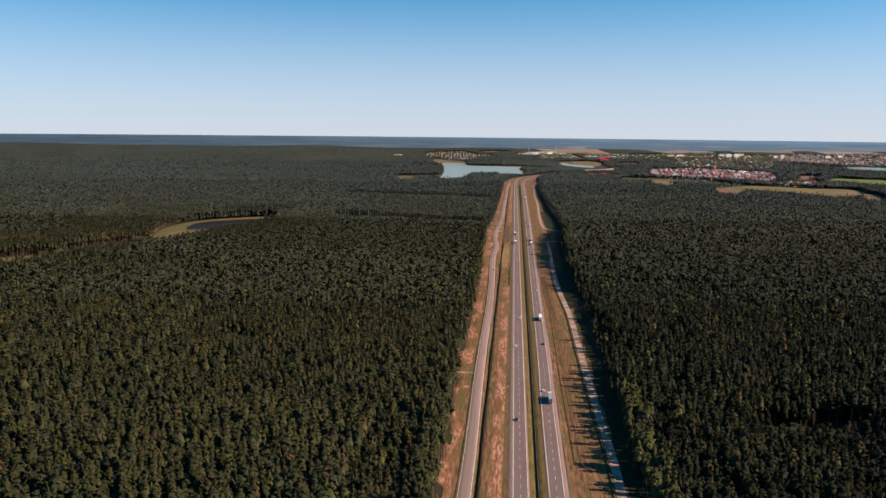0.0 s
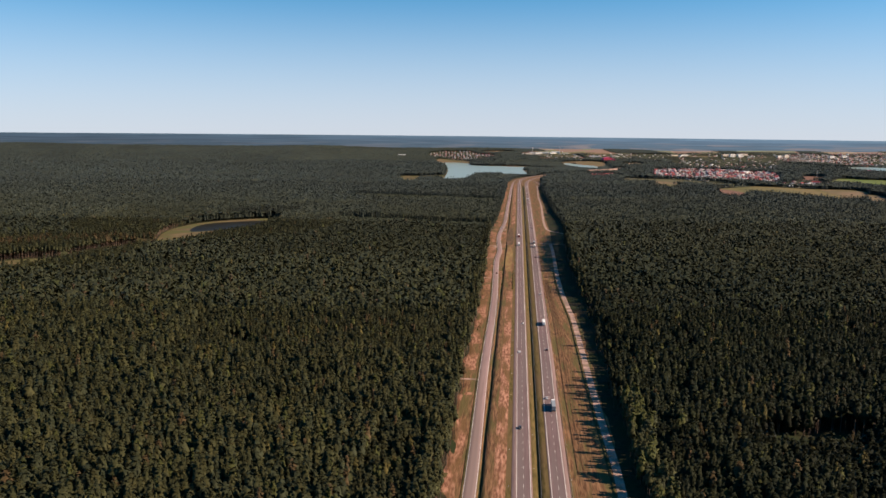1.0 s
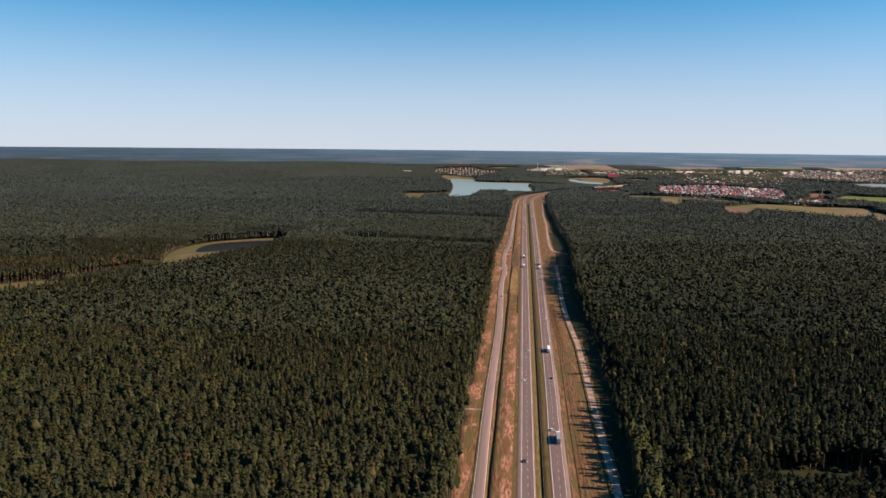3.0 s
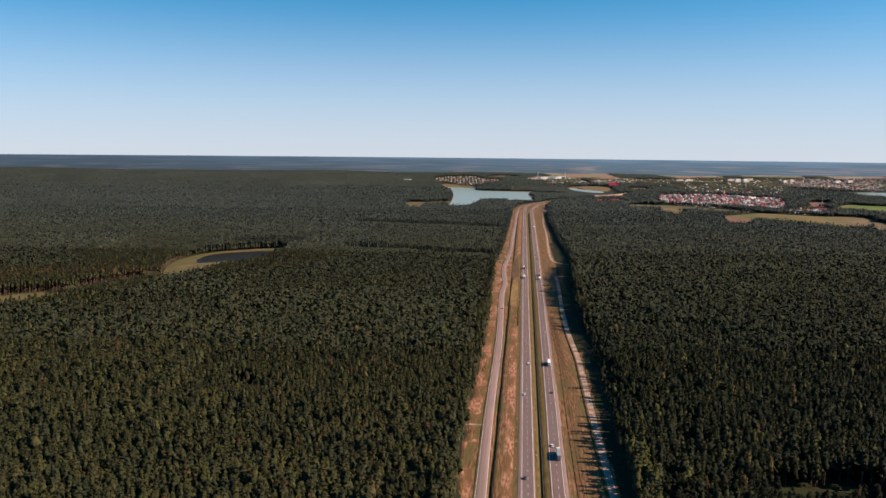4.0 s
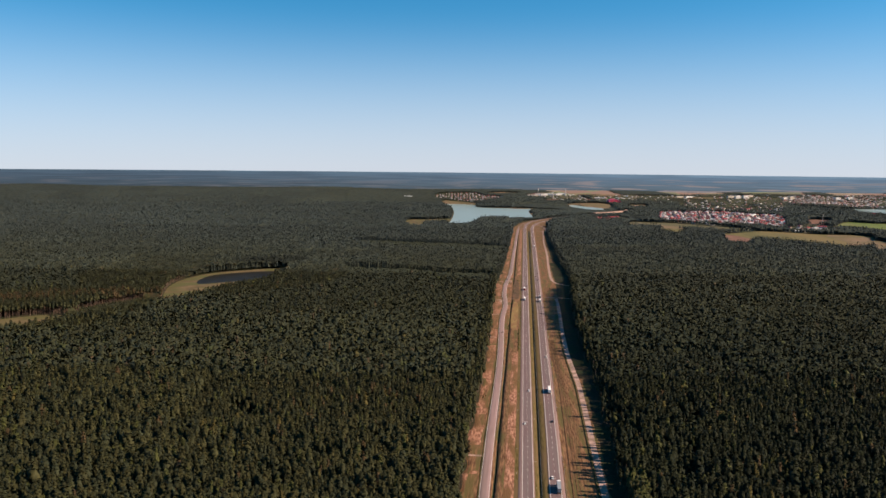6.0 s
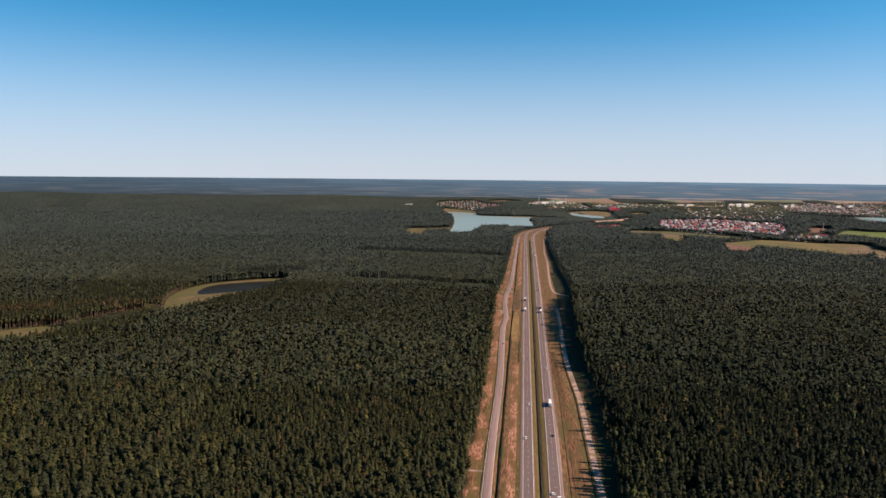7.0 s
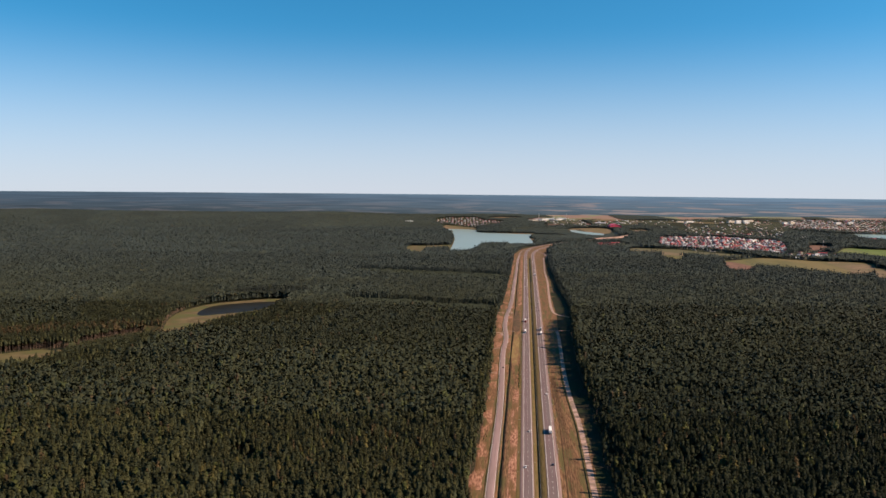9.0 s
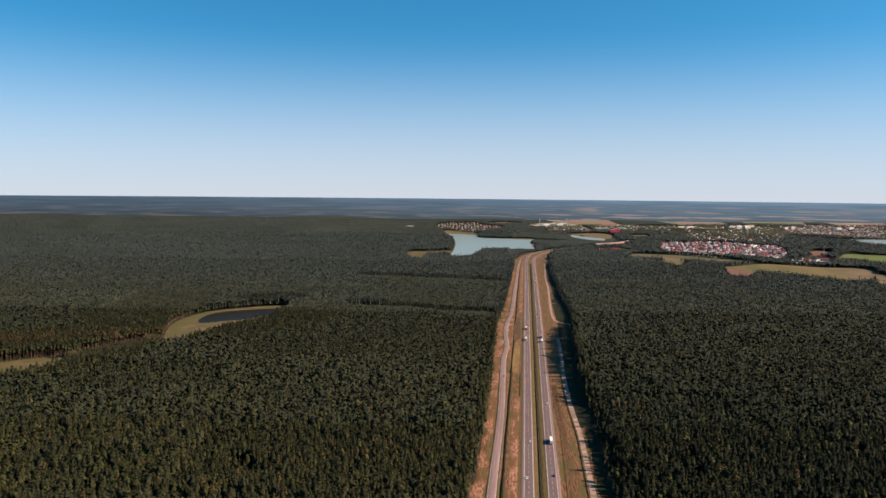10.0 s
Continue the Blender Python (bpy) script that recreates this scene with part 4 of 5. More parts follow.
def part(name, me, parent, label=""):
    ob = new(name, me)
    ob.parent = parent
    return tagged(ob, label) if label else ob


# pines along the road, each a thing of its own
hero_rng = np.random.default_rng(23)
HERO = []
for k in range(6):
    tri, parts, nor = NEAR[k] if k < 4 else BROAD[k - 4]
    col = (PINE[k % 4] * 1.1) if k < 4 else np.array(BIRCH) * 1.1
    crown, trunk = tri[parts == 0].reshape(-1, 3), tri[parts == 1].reshape(-1, 3)
    jit = np.repeat(hero_rng.uniform(0.8, 1.2, len(crown) // 3), 3)[:, None]
    HERO.append((grid_mesh("crown", crown, np.arange(len(crown)).reshape(-1, 3), [M_NEEDLE if k < 4 else M_LEAF], None, col * jit, normals=nor[parts == 0].reshape(-1, 3)), grid_mesh("trunk", trunk, np.arange(len(trunk)).reshape(-1, 3), [M_BARK])))
for x, y in list(zip(HX, HY))[:320]:
    k = int(hero_rng.integers(0, 4)) if x < 0 or hero_rng.random() < 0.6 else int(hero_rng.integers(4, 6))
    tree = tagged(new("pine_tree" if k < 4 else "birch_tree"), "tall pine with a dark green crown at the roadside" if k < 4 else "yellow-green broadleaved tree at the roadside", "tree", "roadside trees")
    h = 21 * hero_rng.uniform(0.8, 1.12)
    if x > 40 and hero_rng.random() < 0.5:  # lower young growth along the track
        h *= min(1.0, 0.42 + 0.028 * max(0.0, x - float(right_edge(y))))
    tree.matrix_world = Matrix.LocRotScale((x, y, float(terrain(x, y)) - 0.3), Euler((0, 0, hero_rng.uniform(0, 6.28))), (h * 1.05, h * 1.05, h))
    part("crown", HERO[k][0], tree)
    part("trunk", HERO[k][1], tree)

# ---- vehicles ----
M_WHITE = plain("white_car_paint", (0.75, 0.75, 0.74), 0.3)
M_DARK = plain("dark_car_paint", (0.03, 0.03, 0.035), 0.3)
M_GREY = plain("grey_car_paint", (0.22, 0.23, 0.25), 0.3)
M_RED = plain("red_truck_paint", (0.42, 0.05, 0.04), 0.35)
M_BLUE = plain("blue_truck_paint", (0.06, 0.10, 0.22), 0.35)
M_TARP = material("grey_tarpaulin", (0.16, 0.19, 0.22), (0.24, 0.27, 0.30), 1.0, 0.6)
M_TARP_W = material("white_tarpaulin", (0.6, 0.6, 0.6), (0.72, 0.72, 0.71), 1.0, 0.6)
M_GLASS = plain("dark_glass", (0.02, 0.025, 0.03), 0.08)
M_TYRE = plain("tyre_rubber", (0.02, 0.02, 0.02), 0.9)
M_RIM = plain("alloy_rim", (0.5, 0.5, 0.5), 0.4, 0.8)
M_LAMP = plain("clear_lamp", (0.7, 0.7, 0.68), 0.2)
M_TAIL = plain("red_lamp", (0.4, 0.02, 0.02), 0.2)
M_FRAME = plain("black_chassis", (0.03, 0.03, 0.03), 0.7)


def mesh_of(name, bm, mat):
    me = bpy.data.meshes.new(name)
    bm.to_mesh(me)
    bm.free()
    me.materials.append(mat)
    return me


def block(size, at=(0, 0, 0), bevel=0.0, taper=None):
    """A box on its base at a place, bevelled; taper: how far the top shrinks in x, front y and rear y."""
    bm = bmesh.new()
    bmesh.ops.create_cube(bm, size=1.0)
    for v in bm.verts:
        top, front = v.co.z > 0, v.co.y > 0
        v.co.x *= size[0] * ((1 - taper[0]) if taper and top else 1)
        v.co.y *= size[1]
        if taper and top:
            v.co.y -= taper[1] if front else -taper[2]
        v.co.z = (v.co.z + 0.5) * size[2]
        v.co += Vector(at)
    if bevel:
        bmesh.ops.bevel(bm, geom=bm.edges[:], offset=bevel, segments=2, affect="EDGES", profile=0.6)
    return bm


def wheel_mesh(name, r, w, mat, inner=0.0):
    bm = bmesh.new()
    bmesh.ops.create_cone(bm, cap_ends=True, segments=14, radius1=r, radius2=r, depth=w, matrix=Matrix.Rotation(math.pi / 2, 4, "Y"))
    return mesh_of(name, bm, mat)


TYRE, RIM = wheel_mesh("tyre", 0.32, 0.22, M_TYRE), wheel_mesh("rim", 0.2, 0.235, M_RIM)
BIG_TYRE, BIG_RIM = wheel_mesh("tyre", 0.5, 0.32, M_TYRE), wheel_mesh("rim", 0.3, 0.33, M_RIM)


def add_wheels(root, places, tyre, rim, r):
    for x, y in places:
        t = part("tyre", tyre, root)
        t.location = (x, y, r)
        part("rim", rim, t, "metal rim")


def car(paint, label, estate=False):
    root = tagged(new("car"), label, "car", "cars on the road")
    bm = block((1.8, 4.4, 0.62), (0, 0, 0.28), 0.12)
    for v in bm.verts:
        if v.co.z > 0.6 and v.co.y > 0.9:
            v.co.z -= 0.10 * (v.co.y - 0.9)
    part("body", mesh_of("body", bm, paint), root)
    part("window", mesh_of("window", block((1.62, 2.5, 0.5), (0, -0.35, 0.88), 0.05, (0.16, 0.75, 0.25 if estate else 0.5)), M_GLASS), root, "dark glass all round the cabin")
    part("roof", mesh_of("roof", block((1.34, 1.35 if not estate else 1.6, 0.05), (0, -0.5, 1.36), 0.02), paint), root)
    for x in (-0.62, 0.62):
        part("headlight", mesh_of("headlight", block((0.4, 0.06, 0.16), (x, 2.18, 0.6), 0.02), M_LAMP), root, "clear headlight")
        part("tail_light", mesh_of("tail_light", block((0.36, 0.06, 0.16), (x, -2.2, 0.68), 0.02), M_TAIL), root, "red tail light")
    add_wheels(root, [(a, b) for a in (-0.82, 0.82) for b in (1.35, -1.35)], TYRE, RIM, 0.32)
    return root


def truck(cab, tarp, label):
    root = tagged(new("truck"), label, "truck", "trucks on the road")
    c = part("cab", mesh_of("cab", block((2.5, 2.2, 2.9), (0, 6.9, 0.75), 0.14, (0.06, 0.2, 0.0)), cab), root, "painted driver's cab")
    part("windscreen", mesh_of("windscreen", block((2.1, 0.06, 1.0), (0, 7.93, 2.2), 0.02), M_GLASS), c, "dark windscreen")
    part("bumper", mesh_of("bumper", block((2.5, 0.3, 0.5), (0, 8.0, 0.4), 0.06), M_FRAME), c)
    for x in (-1.28, 1.28):
        part("mirror", mesh_of("mirror", block((0.12, 0.2, 0.6), (x * 1.06, 7.75, 2.4), 0.03), M_FRAME), c)
    part("trailer", mesh_of("trailer", block((2.55, 13.4, 2.75), (0, -1.4, 1.25), 0.05), tarp), root, "box trailer with tarpaulin sides")
    part("chassis", mesh_of("chassis", block((0.9, 15.2, 0.35), (0, -0.5, 0.8), 0.03), M_FRAME), root)
    part("under_guard", mesh_of("under_guard", block((2.4, 0.1, 0.2), (0, -8.0, 0.5), 0.02), M_FRAME), root)
    add_wheels(root, [(a, b) for a in (-1.08, 1.08) for b in (6.9, 3.6, -3.6, -4.95, -6.3)], BIG_TYRE, BIG_RIM, 0.5)
    return root


def on_road(x, y, facing):
    return pose(x, y, float(terrain(x, y)) + 0.205, 0, 0, 0 if facing > 0 else 180)


CARS = [car(M_WHITE, "white hatchback driving on the carriageway"), car(M_DARK, "dark estate car driving on the carriageway", True), car(M_GREY, "grey car driving on the carriageway")]
TRUCKS = [truck(M_WHITE, M_TARP, "articulated lorry with white cab and grey trailer"), truck(M_WHITE, M_TARP_W, "articulated lorry with white cab and pale trailer"), truck(M_RED, M_TARP_W, "articulated lorry with red cab and pale trailer"), truck(M_BLUE, M_TARP, "articulated lorry with blue cab and grey trailer")]
PARKED = [(CARS, 0, 8.8, 762, -1), (CARS, 0, 5.2, 661, -1), (CARS, 1, 5.2, 485, -1), (CARS, 0, 5.2, 2146, -1), (CARS, 0, 5.2, 1923, -1), (TRUCKS, 2, 5.2, 1408, -1), (CARS, 1, 8.8, 1450, -1), (TRUCKS, 1, 5.2, 1301, -1), (CARS, 2, 5.2, 2531, -1), (CARS, 0, 8.8, 2874, -1), (CARS, 0, 26.8, 905, 1), (TRUCKS, 1, 26.8, 763, 1), (CARS, 1, 26.8, 670, 1), (CARS, 0, 23.1, 544, 1), (TRUCKS, 0, 26.8, 525, 1), (CARS, 2, 26.8, 2355, 1), (TRUCKS, 1, 26.8, 2182, 1), (CARS, 1, 26.8, 1630, 1), (CARS, 1, 23.1, 1585, 1), (CARS, 2, 23.1, 1536, 1), (CARS, 1, 26.8, 1536, 1), (TRUCKS, 3, 26.8, 1328, 1), (TRUCKS, 1, 26.8, 1288, 1), (CARS, 1, 26.8, 1179, 1), (CARS, 0, 26.8, 2672, 1), (CARS, 1, -24.0, 1037, 1), (CARS, 2, -28.0, 1530, -1)]
first = set()
for kind, k, x, y, way in PARKED:
    m = on_road(x + (float(drift(y)) if x > 20 else 0.0), y, way)
    if (id(kind), k) in first:
        copy_thing(kind[k], m)
    else:
        kind[k].matrix_basis = m
        first.add((id(kind), k))

# ---- posts along the shoulders ----
M_POST = plain("white_plastic", (0.7, 0.7, 0.68), 0.5)
M_BAND = plain("black_band", (0.03, 0.03, 0.03), 0.5)
post = tagged(new("delineator_post"), "white plastic delineator post at the road's edge", "post", "delineator posts")
part("shaft", mesh_of("shaft", block((0.16, 0.12, 1.05), (0, 0, 0), 0.02), M_POST), post)
part("band", mesh_of("band", block((0.17, 0.13, 0.16), (0, 0, 0.75), 0.01), M_BAND), post, "black reflector band")
post.matrix_basis = pose(-1.0, 350, 0)
for y in range(400, 1300, 50):
    copy_thing(post, pose(-1.0, y, 0.03))
    copy_thing(post, pose(32.6 + float(drift(y)), y + 12, 0.0))
    copy_thing(post, pose(13.0, y + 25, -0.3))

# ---- bushes in the verge ----
bush_rng = np.random.default_rng(41)
BUSHES = []
for k in range(3):
    tri, parts, nor = pine_shape(bush_rng, 70, broad=True, trunk=False)
    v = tri.reshape(-1, 3) - (0, 0, 0.28)
    jit = np.repeat(bush_rng.uniform(0.8, 1.2, len(v) // 3), 3)[:, None]
    BUSHES.append(grid_mesh("bush", v, np.arange(len(v)).reshape(-1, 3), [M_LEAF], None, np.array(((0.040, 0.050, 0.016), (0.055, 0.060, 0.018), (0.032, 0.040, 0.015))[k]) * jit, normals=nor.reshape(-1, 3)))
spots = [(-17, 1060, 3.2), (-16, 1027, 3.0), (-17, 1078, 2.6), (-16, 958, 3.4), (-16, 1254, 3.0), (-8, 1520, 2.4), (-11, 1444, 2.2), (-10, 1478, 2.0), (-14, 1381, 2.2), (-32, 740, 2.2), (-34, 733, 2.6), (-33, 747, 1.8), (46, 1395, 2.4), (50, 1430, 2.8), (43, 1361, 2.0)]
spots += [(-3.0 + 0.4 * math.sin(i * 2.1), 935 + 7.8 * i, 2.8 + 0.5 * math.sin(i * 1.7)) for i in range(16)]
for x, y, h in spots:
    k = int(bush_rng.integers(0, 3))
    ob = tagged(new("bush", BUSHES[k]), ("dark green bush", "yellow-green bush", "very dark green bush")[k] + " growing in the dry verge", "bush", "verge bushes")
    ob.matrix_world = Matrix.LocRotScale((x, y, float(terrain(x, y)) - 0.2), Euler((0, 0, bush_rng.uniform(0, 6.28))), (h * 1.9, h * 1.9, h * 1.4))

# ---- houses ----
M_WALL_W = material("white_render", (0.5, 0.49, 0.47), (0.64, 0.63, 0.61), 0.6, 0.9)
M_WALL_C = material("cream_render", (0.40, 0.35, 0.29), (0.5, 0.45, 0.38), 0.6, 0.9)
M_WALL_B = material("brick_wall", (0.28, 0.13, 0.09), (0.4, 0.2, 0.14), 1.5, 0.9)
M_ROOF_R = material("red_tiles", (0.19, 0.045, 0.05), (0.29, 0.07, 0.075), 1.2, 0.8)
M_ROOF_B = material("brown_tiles", (0.13, 0.06, 0.05), (0.2, 0.1, 0.08), 1.2, 0.8)
M_ROOF_G = material("grey_sheet_roof", (0.22, 0.22, 0.23), (0.36, 0.36, 0.37), 1.0, 0.6)
M_ROOF_W = material("pale_sheet_roof", (0.42, 0.42, 0.43), (0.56, 0.56, 0.57), 0.5, 0.6)
M_PINK = material("red_cladding", (0.55, 0.06, 0.10), (0.68, 0.10, 0.14), 0.1, 0.6)
M_BRICK = material("chimney_concrete", (0.35, 0.33, 0.31), (0.5, 0.47, 0.44), 0.5, 0.9)


def gable_mesh(name, w, l, h, rise, mat):
    """Walls with two gables, closed below."""
    v = [(-w, -l, -0.5), (w, -l, -0.5), (w, l, -0.5), (-w, l, -0.5), (-w, -l, h), (w, -l, h), (w, l, h), (-w, l, h), (0, -l, h + rise), (0, l, h + rise)]
    f = [(0, 1, 5, 4), (1, 2, 6, 5), (2, 3, 7, 6), (3, 0, 4, 7), (4, 5, 8), (6, 7, 9), (4, 8, 9, 7), (8, 5, 6, 9)]
    me = bpy.data.meshes.new(name)
    me.from_pydata(v, [], f)
    me.materials.append(mat)
    return me


def roof_mesh(w, l, h, rise, mat, over=0.5, thick=0.22):
    k = rise / w
    a, b = (w + over, h - over * k), (0, h + rise)
    v, f = [], []
    for y in (-l - over, l + over):
        for x, z in ((-a[0], a[1]), (0, b[1]), (a[0], a[1])):
            v += [(x, y, z), (x, y, z + thick)]
    f = [(1, 3, 9, 7), (3, 5, 11, 9), (0, 6, 8, 2), (2, 8, 10, 4), (0, 1, 7, 6), (4, 10, 11, 5), (0, 2, 3, 1), (2, 4, 5, 3), (6, 7, 9, 8), (8, 9, 11, 10)]
    me = bpy.data.meshes.new("roof")
    me.from_pydata(v, [], f)
    me.materials.append(mat)
    return me


def house(label, wall, roof, w=4.6, l=6.2, h=4.6, rise=3.6, cat="house", group="houses of the town"):
    root = tagged(new("house"), label, cat, group)
    part("wall", gable_mesh("wall", w, l, h, rise, wall), root)
    part("roof", roof_mesh(w, l, h, rise, roof), root, "pitched roof")
    part("chimney", mesh_of("chimney", block((0.7, 0.7, 2.2), (1.0, 1.5, h + rise - 1.3)), M_BRICK), root)
    return root


HOUSES = [house("white rendered house with a red tiled roof", M_WALL_W, M_ROOF_R), house("cream house with a red tiled roof", M_WALL_C, M_ROOF_R, 5.0, 7.0, 5.4, 3.2), house("white house with a brown tiled roof", M_WALL_W, M_ROOF_B, 4.4, 6.0, 4.2, 3.0),
          house("white house with a grey sheet roof", M_WALL_W, M_ROOF_G, 5.2, 7.4, 5.6, 2.0), house("large white house with a pale flat-pitched roof", M_WALL_W, M_ROOF_W, 6.0, 9.0, 6.2, 1.0)]
rng = np.random.default_rng(31)
placed = set()


def settle(poly, gap, turn, share, weights, jitter=0.22, limit=200, joined=None, beyond=0):
    """Houses in rows inside an outline; past the y of beyond they go into the joined ones."""
    lo, hi = poly.min(0), poly.max(0)
    c, s = math.cos(turn), math.sin(turn)
    r = np.hypot(*(hi - lo)) / 2
    mid_ = (lo + hi) / 2
    count = 0
    for a in np.arange(-r, r, gap):
        for b in np.arange(-r, r, gap * 0.8):
            a2, b2 = a + rng.uniform(-jitter, jitter) * gap, b + rng.uniform(-jitter, jitter) * gap
            x, y = mid_[0] + a2 * c - b2 * s, mid_[1] + a2 * s + b2 * c
            if rng.random() > share or not inside(poly, np.array([x]), np.array([y]))[0] or inside(TOWN_LAKE, np.array([x]), np.array([y]))[0] or inside(LAKE, np.array([x]), np.array([y]))[0] or count >= limit:
                continue
            k = int(rng.choice(len(HOUSES), p=weights))
            m = pose(x, y, float(terrain(x, y)) + 0.06, 0, 0, math.degrees(turn) + rng.choice((0, 90)) + rng.uniform(-6, 6))
            size = float(rng.uniform(0.85, 1.15)) * (1 - 0.3 * float(ease(4100, 4600, y)))
            m = m @ Matrix.Diagonal((size, size, size * (1 - 0.35 * float(ease(4300, 4700, y))), 1))
            count += 1
            if joined is not None and y > beyond:
                joined.append((k, m))
                continue
            if k in placed:
                o = copy_thing(HOUSES[k], m)
                o.matrix_basis = m
            else:
                HOUSES[k].matrix_basis = m
                placed.add(k)


DISTANT = []
settle(ESTATE, 32, 0.25, 0.78, (0.36, 0.16, 0.12, 0.18, 0.18), limit=460, joined=DISTANT, beyond=3480)
settle(HAMLET, 30, 0.2, 0.7, (0.5, 0.3, 0.1, 0.05, 0.05), limit=16)
settle(FARM, 45, 0.5, 0.5, (0.3, 0.3, 0.2, 0.1, 0.1), limit=14)
settle(CENTRE, 30, 0.2, 0.5, (0.3, 0.2, 0.1, 0.2, 0.2), 0.4, limit=60, joined=DISTANT)
settle(MARKET, 30, 0.2, 0.5, (0.2, 0.2, 0.1, 0.2, 0.3), 0.4, limit=60, joined=DISTANT)
settle(WEST_ESTATE, 18, 0.1, 0.75, (0.48, 0.28, 0.1, 0.08, 0.06), limit=900, joined=DISTANT)
settle(TOWN, 40, 0.35, 0.42, (0.26, 0.16, 0.12, 0.2, 0.26), 0.45, limit=900, joined=DISTANT)
settle(closed_curve([(1480, 4620), (1560, 5000), (1908, 5060), (2280, 5080), (2050, 4560), (1700, 4600)]), 24, 0.3, 0.6, (0.36, 0.24, 0.1, 0.14, 0.16), 0.4, limit=900, joined=DISTANT)
settle(closed_curve([(-560, 4700), (-760, 4720), (-820, 4800), (-640, 4800)]), 40, 0.0, 0.3, (0.1, 0.1, 0.1, 0.3, 0.4), limit=20, joined=DISTANT)
V, F, FM, slots, at = [], [], [], [], 0
for k, m in DISTANT:
    for ob in HOUSES[k].children:
        me = ob.data
        if me.materials[0] not in slots:
            slots.append(me.materials[0])
        co = np.array([m @ v.co for v in me.vertices])
        for pl in me.polygons:
            t = list(pl.vertices)
            for i in range(1, len(t) - 1):
                F.append((at + t[0], at + t[i], at + t[i + 1]))
                FM.append(slots.index(me.materials[0]))
        V.append(co)
        at += len(co)
tagged(new("distant_houses", grid_mesh("distant_houses", np.concatenate(V), F, slots, FM)), "many small white and red-roofed houses of the distant town", "houses", kind="stuff")


def block_of_flats(x, y, w, d, h, turn, wall, label):
    root = tagged(new("block_of_flats"), label, "building", "blocks of flats")
    wl = part("wall", mesh_of("wall", block((w, d, h + 0.5), (0, 0, -0.5), 0.05), wall), root)
    part("roof", mesh_of("roof", block((w + 0.6, d + 0.6, 0.5), (0, 0, h), 0.05), M_ROOF_G), root)
    wins = mesh_of("window", block((1.6, 0.15, 1.5)), M_GLASS)
    for fz in range(int(h // 3)):
        for i in range(int(w // 6)):
            o = part("window", wins, wl, "dark window")
            o.location = (-w / 2 + 3.5 + 6 * i, -d / 2, 1 + 3 * fz)
    root.matrix_basis = pose(x, y, float(terrain(x, y)), 0, 0, turn)


for i, (x, y, w, h) in enumerate([(1216, 4876, 46, 11), (1262, 4900, 40, 11), (1310, 4912, 44, 11), (1340, 4930, 40, 11), (1300, 4860, 36, 9), (1250, 4850, 36, 9), (913, 4828, 50, 7), (970, 4840, 50, 7), (1530, 4890, 40, 11), (1570, 4900, 34, 14), (1830, 4900, 40, 11), (1910, 4930, 36, 11), (62, 4753, 40, 8), (119, 4783, 46, 9), (203, 4798, 44, 9)]):
    block_of_flats(x, y, w, 13, h, 30 + 5 * math.sin(i), M_WALL_W if i % 3 else M_WALL_C, "long pale block of flats with rows of windows")


def hall(x, y, w, l, h, rise, turn, wall, roof, label, cat="hall"):
    root = tagged(new("hall"), label, cat)
    part("wall", gable_mesh("wall", w / 2, l / 2, h, rise, wall), root)
    part("roof", roof_mesh(w / 2, l / 2, h, rise, roof, 0.8, 0.3), root)
    part("gate", mesh_of("gate", block((0.3, 5.0, min(4.5, h)), (w / 2, 0, 0), 0.03), M_ROOF_G), root, "grey sliding gate")
    root.matrix_basis = pose(x, y, float(terrain(x, y)) + 0.06, 0, 0, turn)


hall(1676, 4058, 26, 84, 9, 3, 78, M_PINK, M_PINK, "long red grandstand hall beside the town lake")
hall(962, 2905, 13, 28, 4.5, 2, 80, M_WALL_W, M_ROOF_W, "long white farm shed with a pale roof")
hall(1076, 2996, 13, 28, 4.5, 2, 70, M_WALL_W, M_ROOF_W, "white farm shed with a pale roof")
hall(1050, 3070, 12, 28, 4.5, 2, 75, M_WALL_C, M_ROOF_B, "cream farm barn with a brown roof")
hall(1120, 3130, 12, 30, 5, 3, 72, M_WALL_W, M_ROOF_R, "white farm barn with a red roof")
hall(392, 3500, 16, 34, 7, 3, 80, M_WALL_W, M_ROOF_R, "low white hall with a red roof")
hall(150, 4805, 18, 52, 7, 2, 84, M_WALL_W, M_ROOF_W, "long white warehouse with a pale roof")
hall(95, 4790, 16, 46, 7, 2, 84, M_WALL_W, M_ROOF_W, "long white warehouse with a pale roof")
hall(225, 4825, 16, 50, 7, 2, 86, M_WALL_W, M_ROOF_W, "long white warehouse with a pale roof")
hall(440, 4700, 16, 60, 5, 2, 88, M_WALL_C, M_ROOF_W, "long pale market shed with a pale roof")
hall(-690, 4760, 14, 46, 6, 2, 88, M_WALL_W, M_ROOF_W, "long white warehouse with a pale roof")
hall(1365, 4080, 16, 24, 10, 4, 80, M_WALL_W, M_ROOF_W, "tall white hall among the trees")


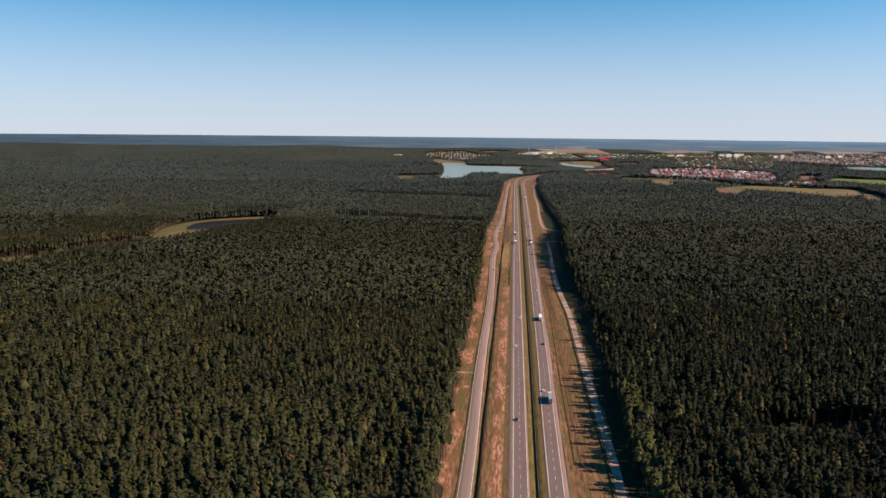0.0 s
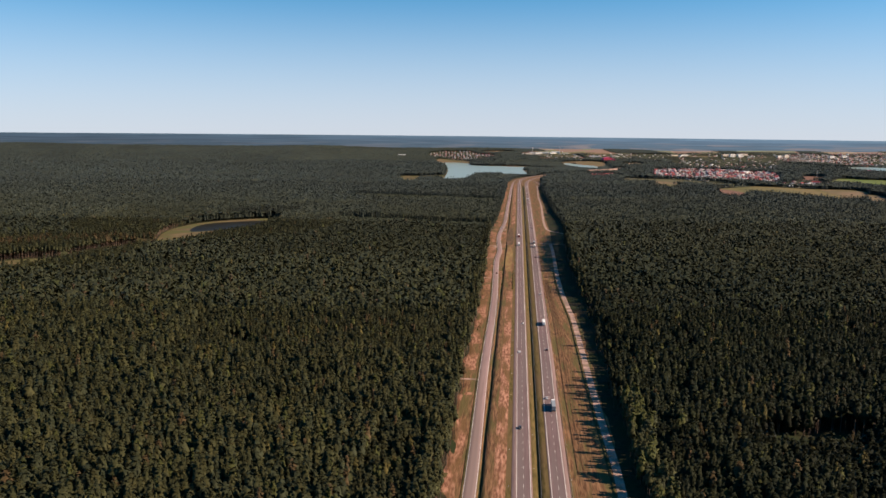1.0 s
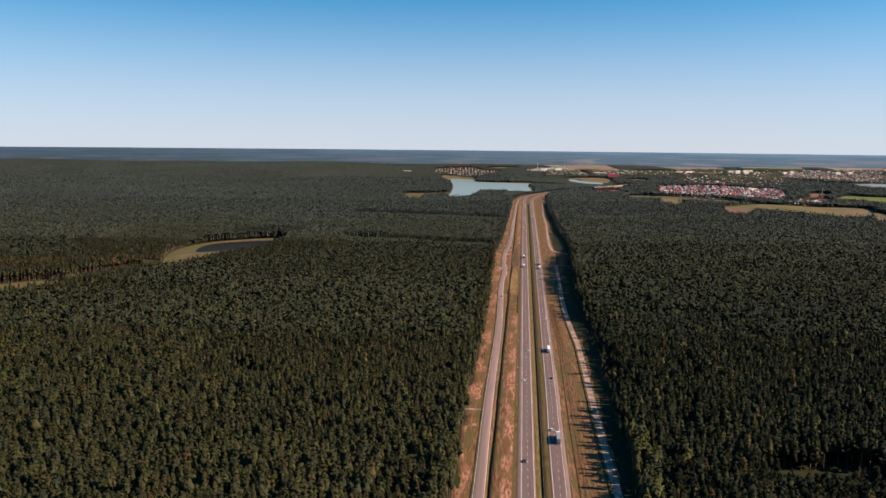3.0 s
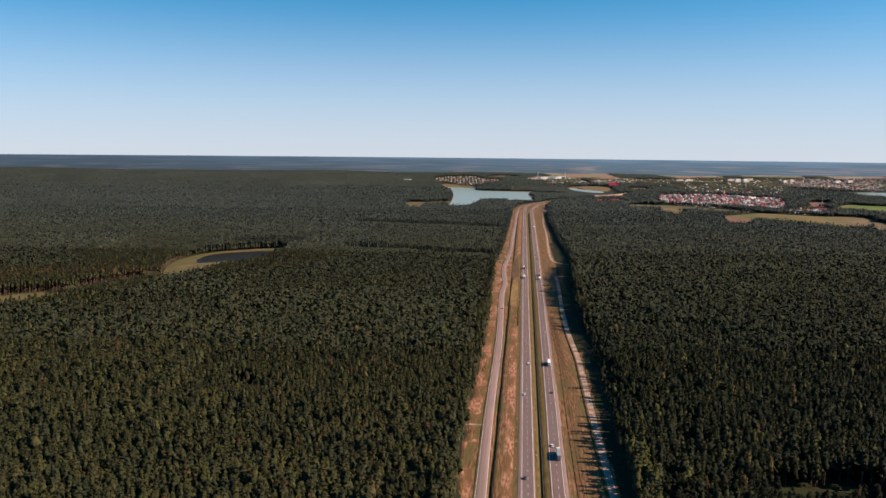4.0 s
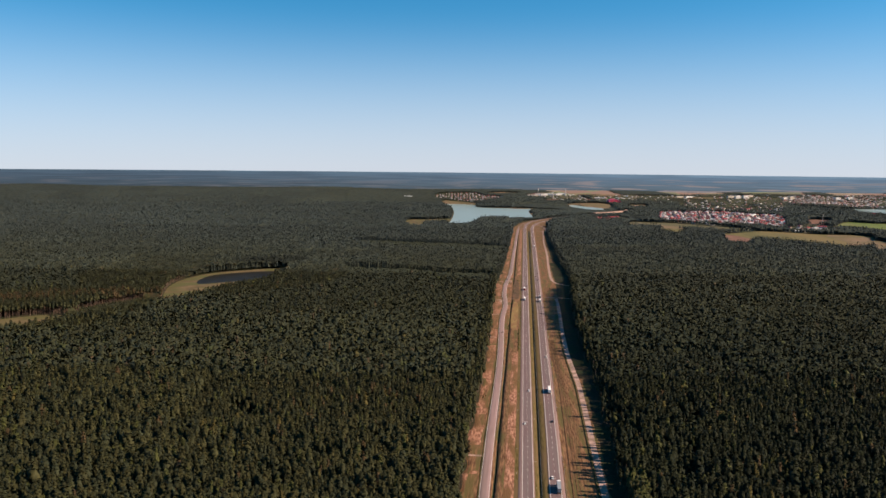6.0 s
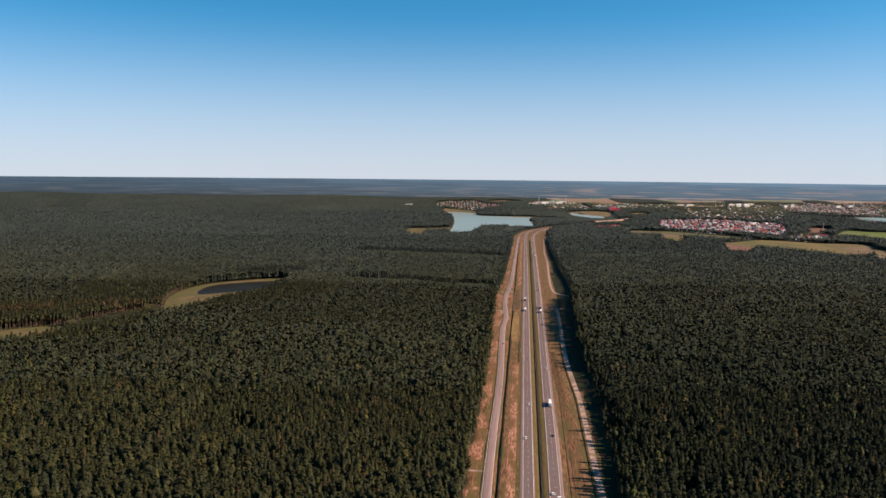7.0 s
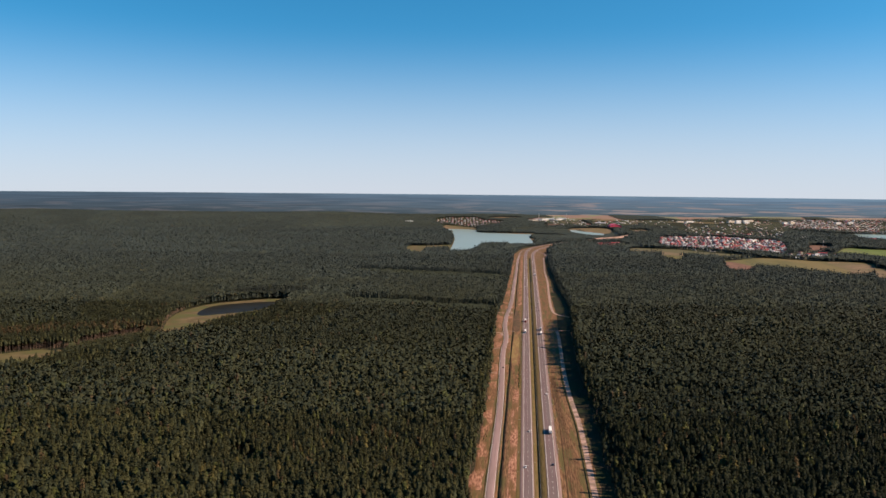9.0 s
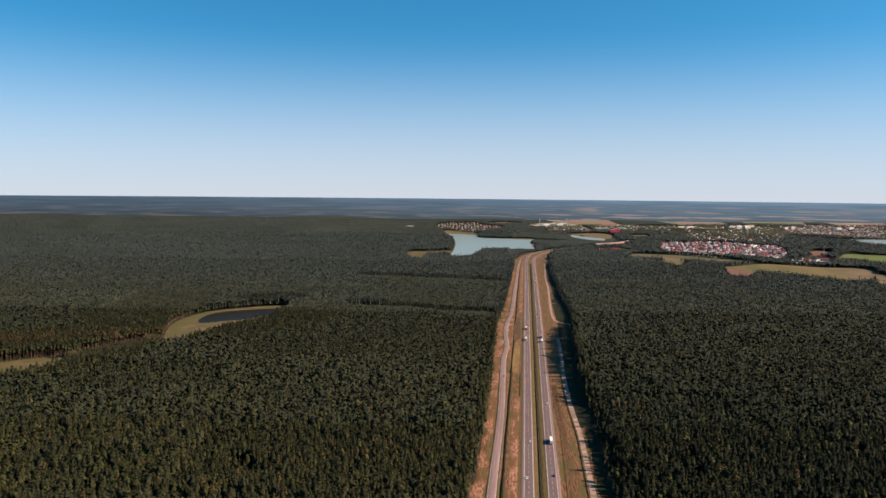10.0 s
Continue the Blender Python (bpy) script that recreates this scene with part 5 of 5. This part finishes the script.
def vaulted_hall(x, y, w, l, h, rise, turn, label):
    """A market hall under one round roof, with gates in its end."""
    root = tagged(new("hall"), label, "hall")
    arc = [(-math.cos(q) * w / 2, h + rise * math.sin(q)) for q in np.linspace(0, math.pi, 15)]
    ring = [(-w / 2, -0.5), *arc, (w / 2, -0.5)]
    for name, pts, y0, y1, mat in (("wall", ring, -l / 2, l / 2, M_PINK), ("roof", [(a * 1.03, b + 0.4) for a, b in arc], -l / 2 - 1.5, l / 2 + 1.5, M_PINK_ROOF)):
        bm = bmesh.new()
        ends = [[bm.verts.new((a, yy, b)) for a, b in pts] for yy in (y0, y1)]
        for i in range(len(pts) - 1):
            bm.faces.new((ends[0][i], ends[0][i + 1], ends[1][i + 1], ends[1][i]))
        if name == "wall":
            bm.faces.new(ends[0][::-1])
            bm.faces.new(ends[1])
        part(name, mesh_of(name, bm, mat), root)
    for i in range(5):
        part("roof_rib", mesh_of("roof_rib", block((w * 0.9, 0.8, 0.8), (0, -l / 2 + l * (i + 0.5) / 5, h + rise * 0.55)), M_ROOF_W), root, "pale rib across the roof")
    part("gate", mesh_of("gate", block((7, 0.3, 6), (0, -l / 2 - 0.1, 0), 0.03), M_ROOF_G), root, "grey sliding gate")
    root.matrix_basis = pose(x, y, float(terrain(x, y)) + 0.06, 0, 0, turn)


M_PINK_ROOF = material("red_roof_sheet", (0.50, 0.055, 0.11), (0.66, 0.10, 0.17), 0.15, 0.5)
vaulted_hall(500, 4535, 66, 60, 8, 15, 8, "large bright red market hall under a round red roof")

# a pale road on its embankment behind the pond
BANK_ROAD = [(330, 3820), (358, 3870), (428, 3953), (500, 4070), (531, 4192), (579, 4338), (612, 4420)]
bank = strip("embankment_road", BANK_ROAD, [-14, -6.5, 6.5, 14], M_GRAVEL, 0.1, profile=(-0.5, 5.5, 5.5, -0.5))
tagged(bank, "pale new road on a bare earth embankment", "road", kind="structure")


def chimney(x, y, h, r, label, cat="chimney"):
    root = tagged(new("factory_chimney"), label, cat)
    bm = bmesh.new()
    bmesh.ops.create_cone(bm, cap_ends=True, segments=16, radius1=r, radius2=r * 0.6, depth=h, matrix=Matrix.Translation((0, 0, h / 2 - 0.5)))
    part("stack", mesh_of("stack", bm, M_BRICK), root)
    bm = bmesh.new()
    bmesh.ops.create_cone(bm, cap_ends=True, segments=16, radius1=r * 0.72, radius2=r * 0.72, depth=1.2, matrix=Matrix.Translation((0, 0, h - 1.5)))
    part("collar", mesh_of("collar", bm, M_ROOF_B), root, "darker collar at the top")
    root.matrix_basis = pose(x, y, float(terrain(x, y)), 0, 0, 0)


chimney(85, 4757, 46, 1.8, "tall pale factory chimney above the town")
chimney(245, 4783, 44, 1.8, "pale factory chimney above the town")
chimney(935, 3851, 40, 1.4, "slim pale chimney above the estate")
chimney(1216, 3398, 40, 1.0, "slim mast-like chimney at the farm")
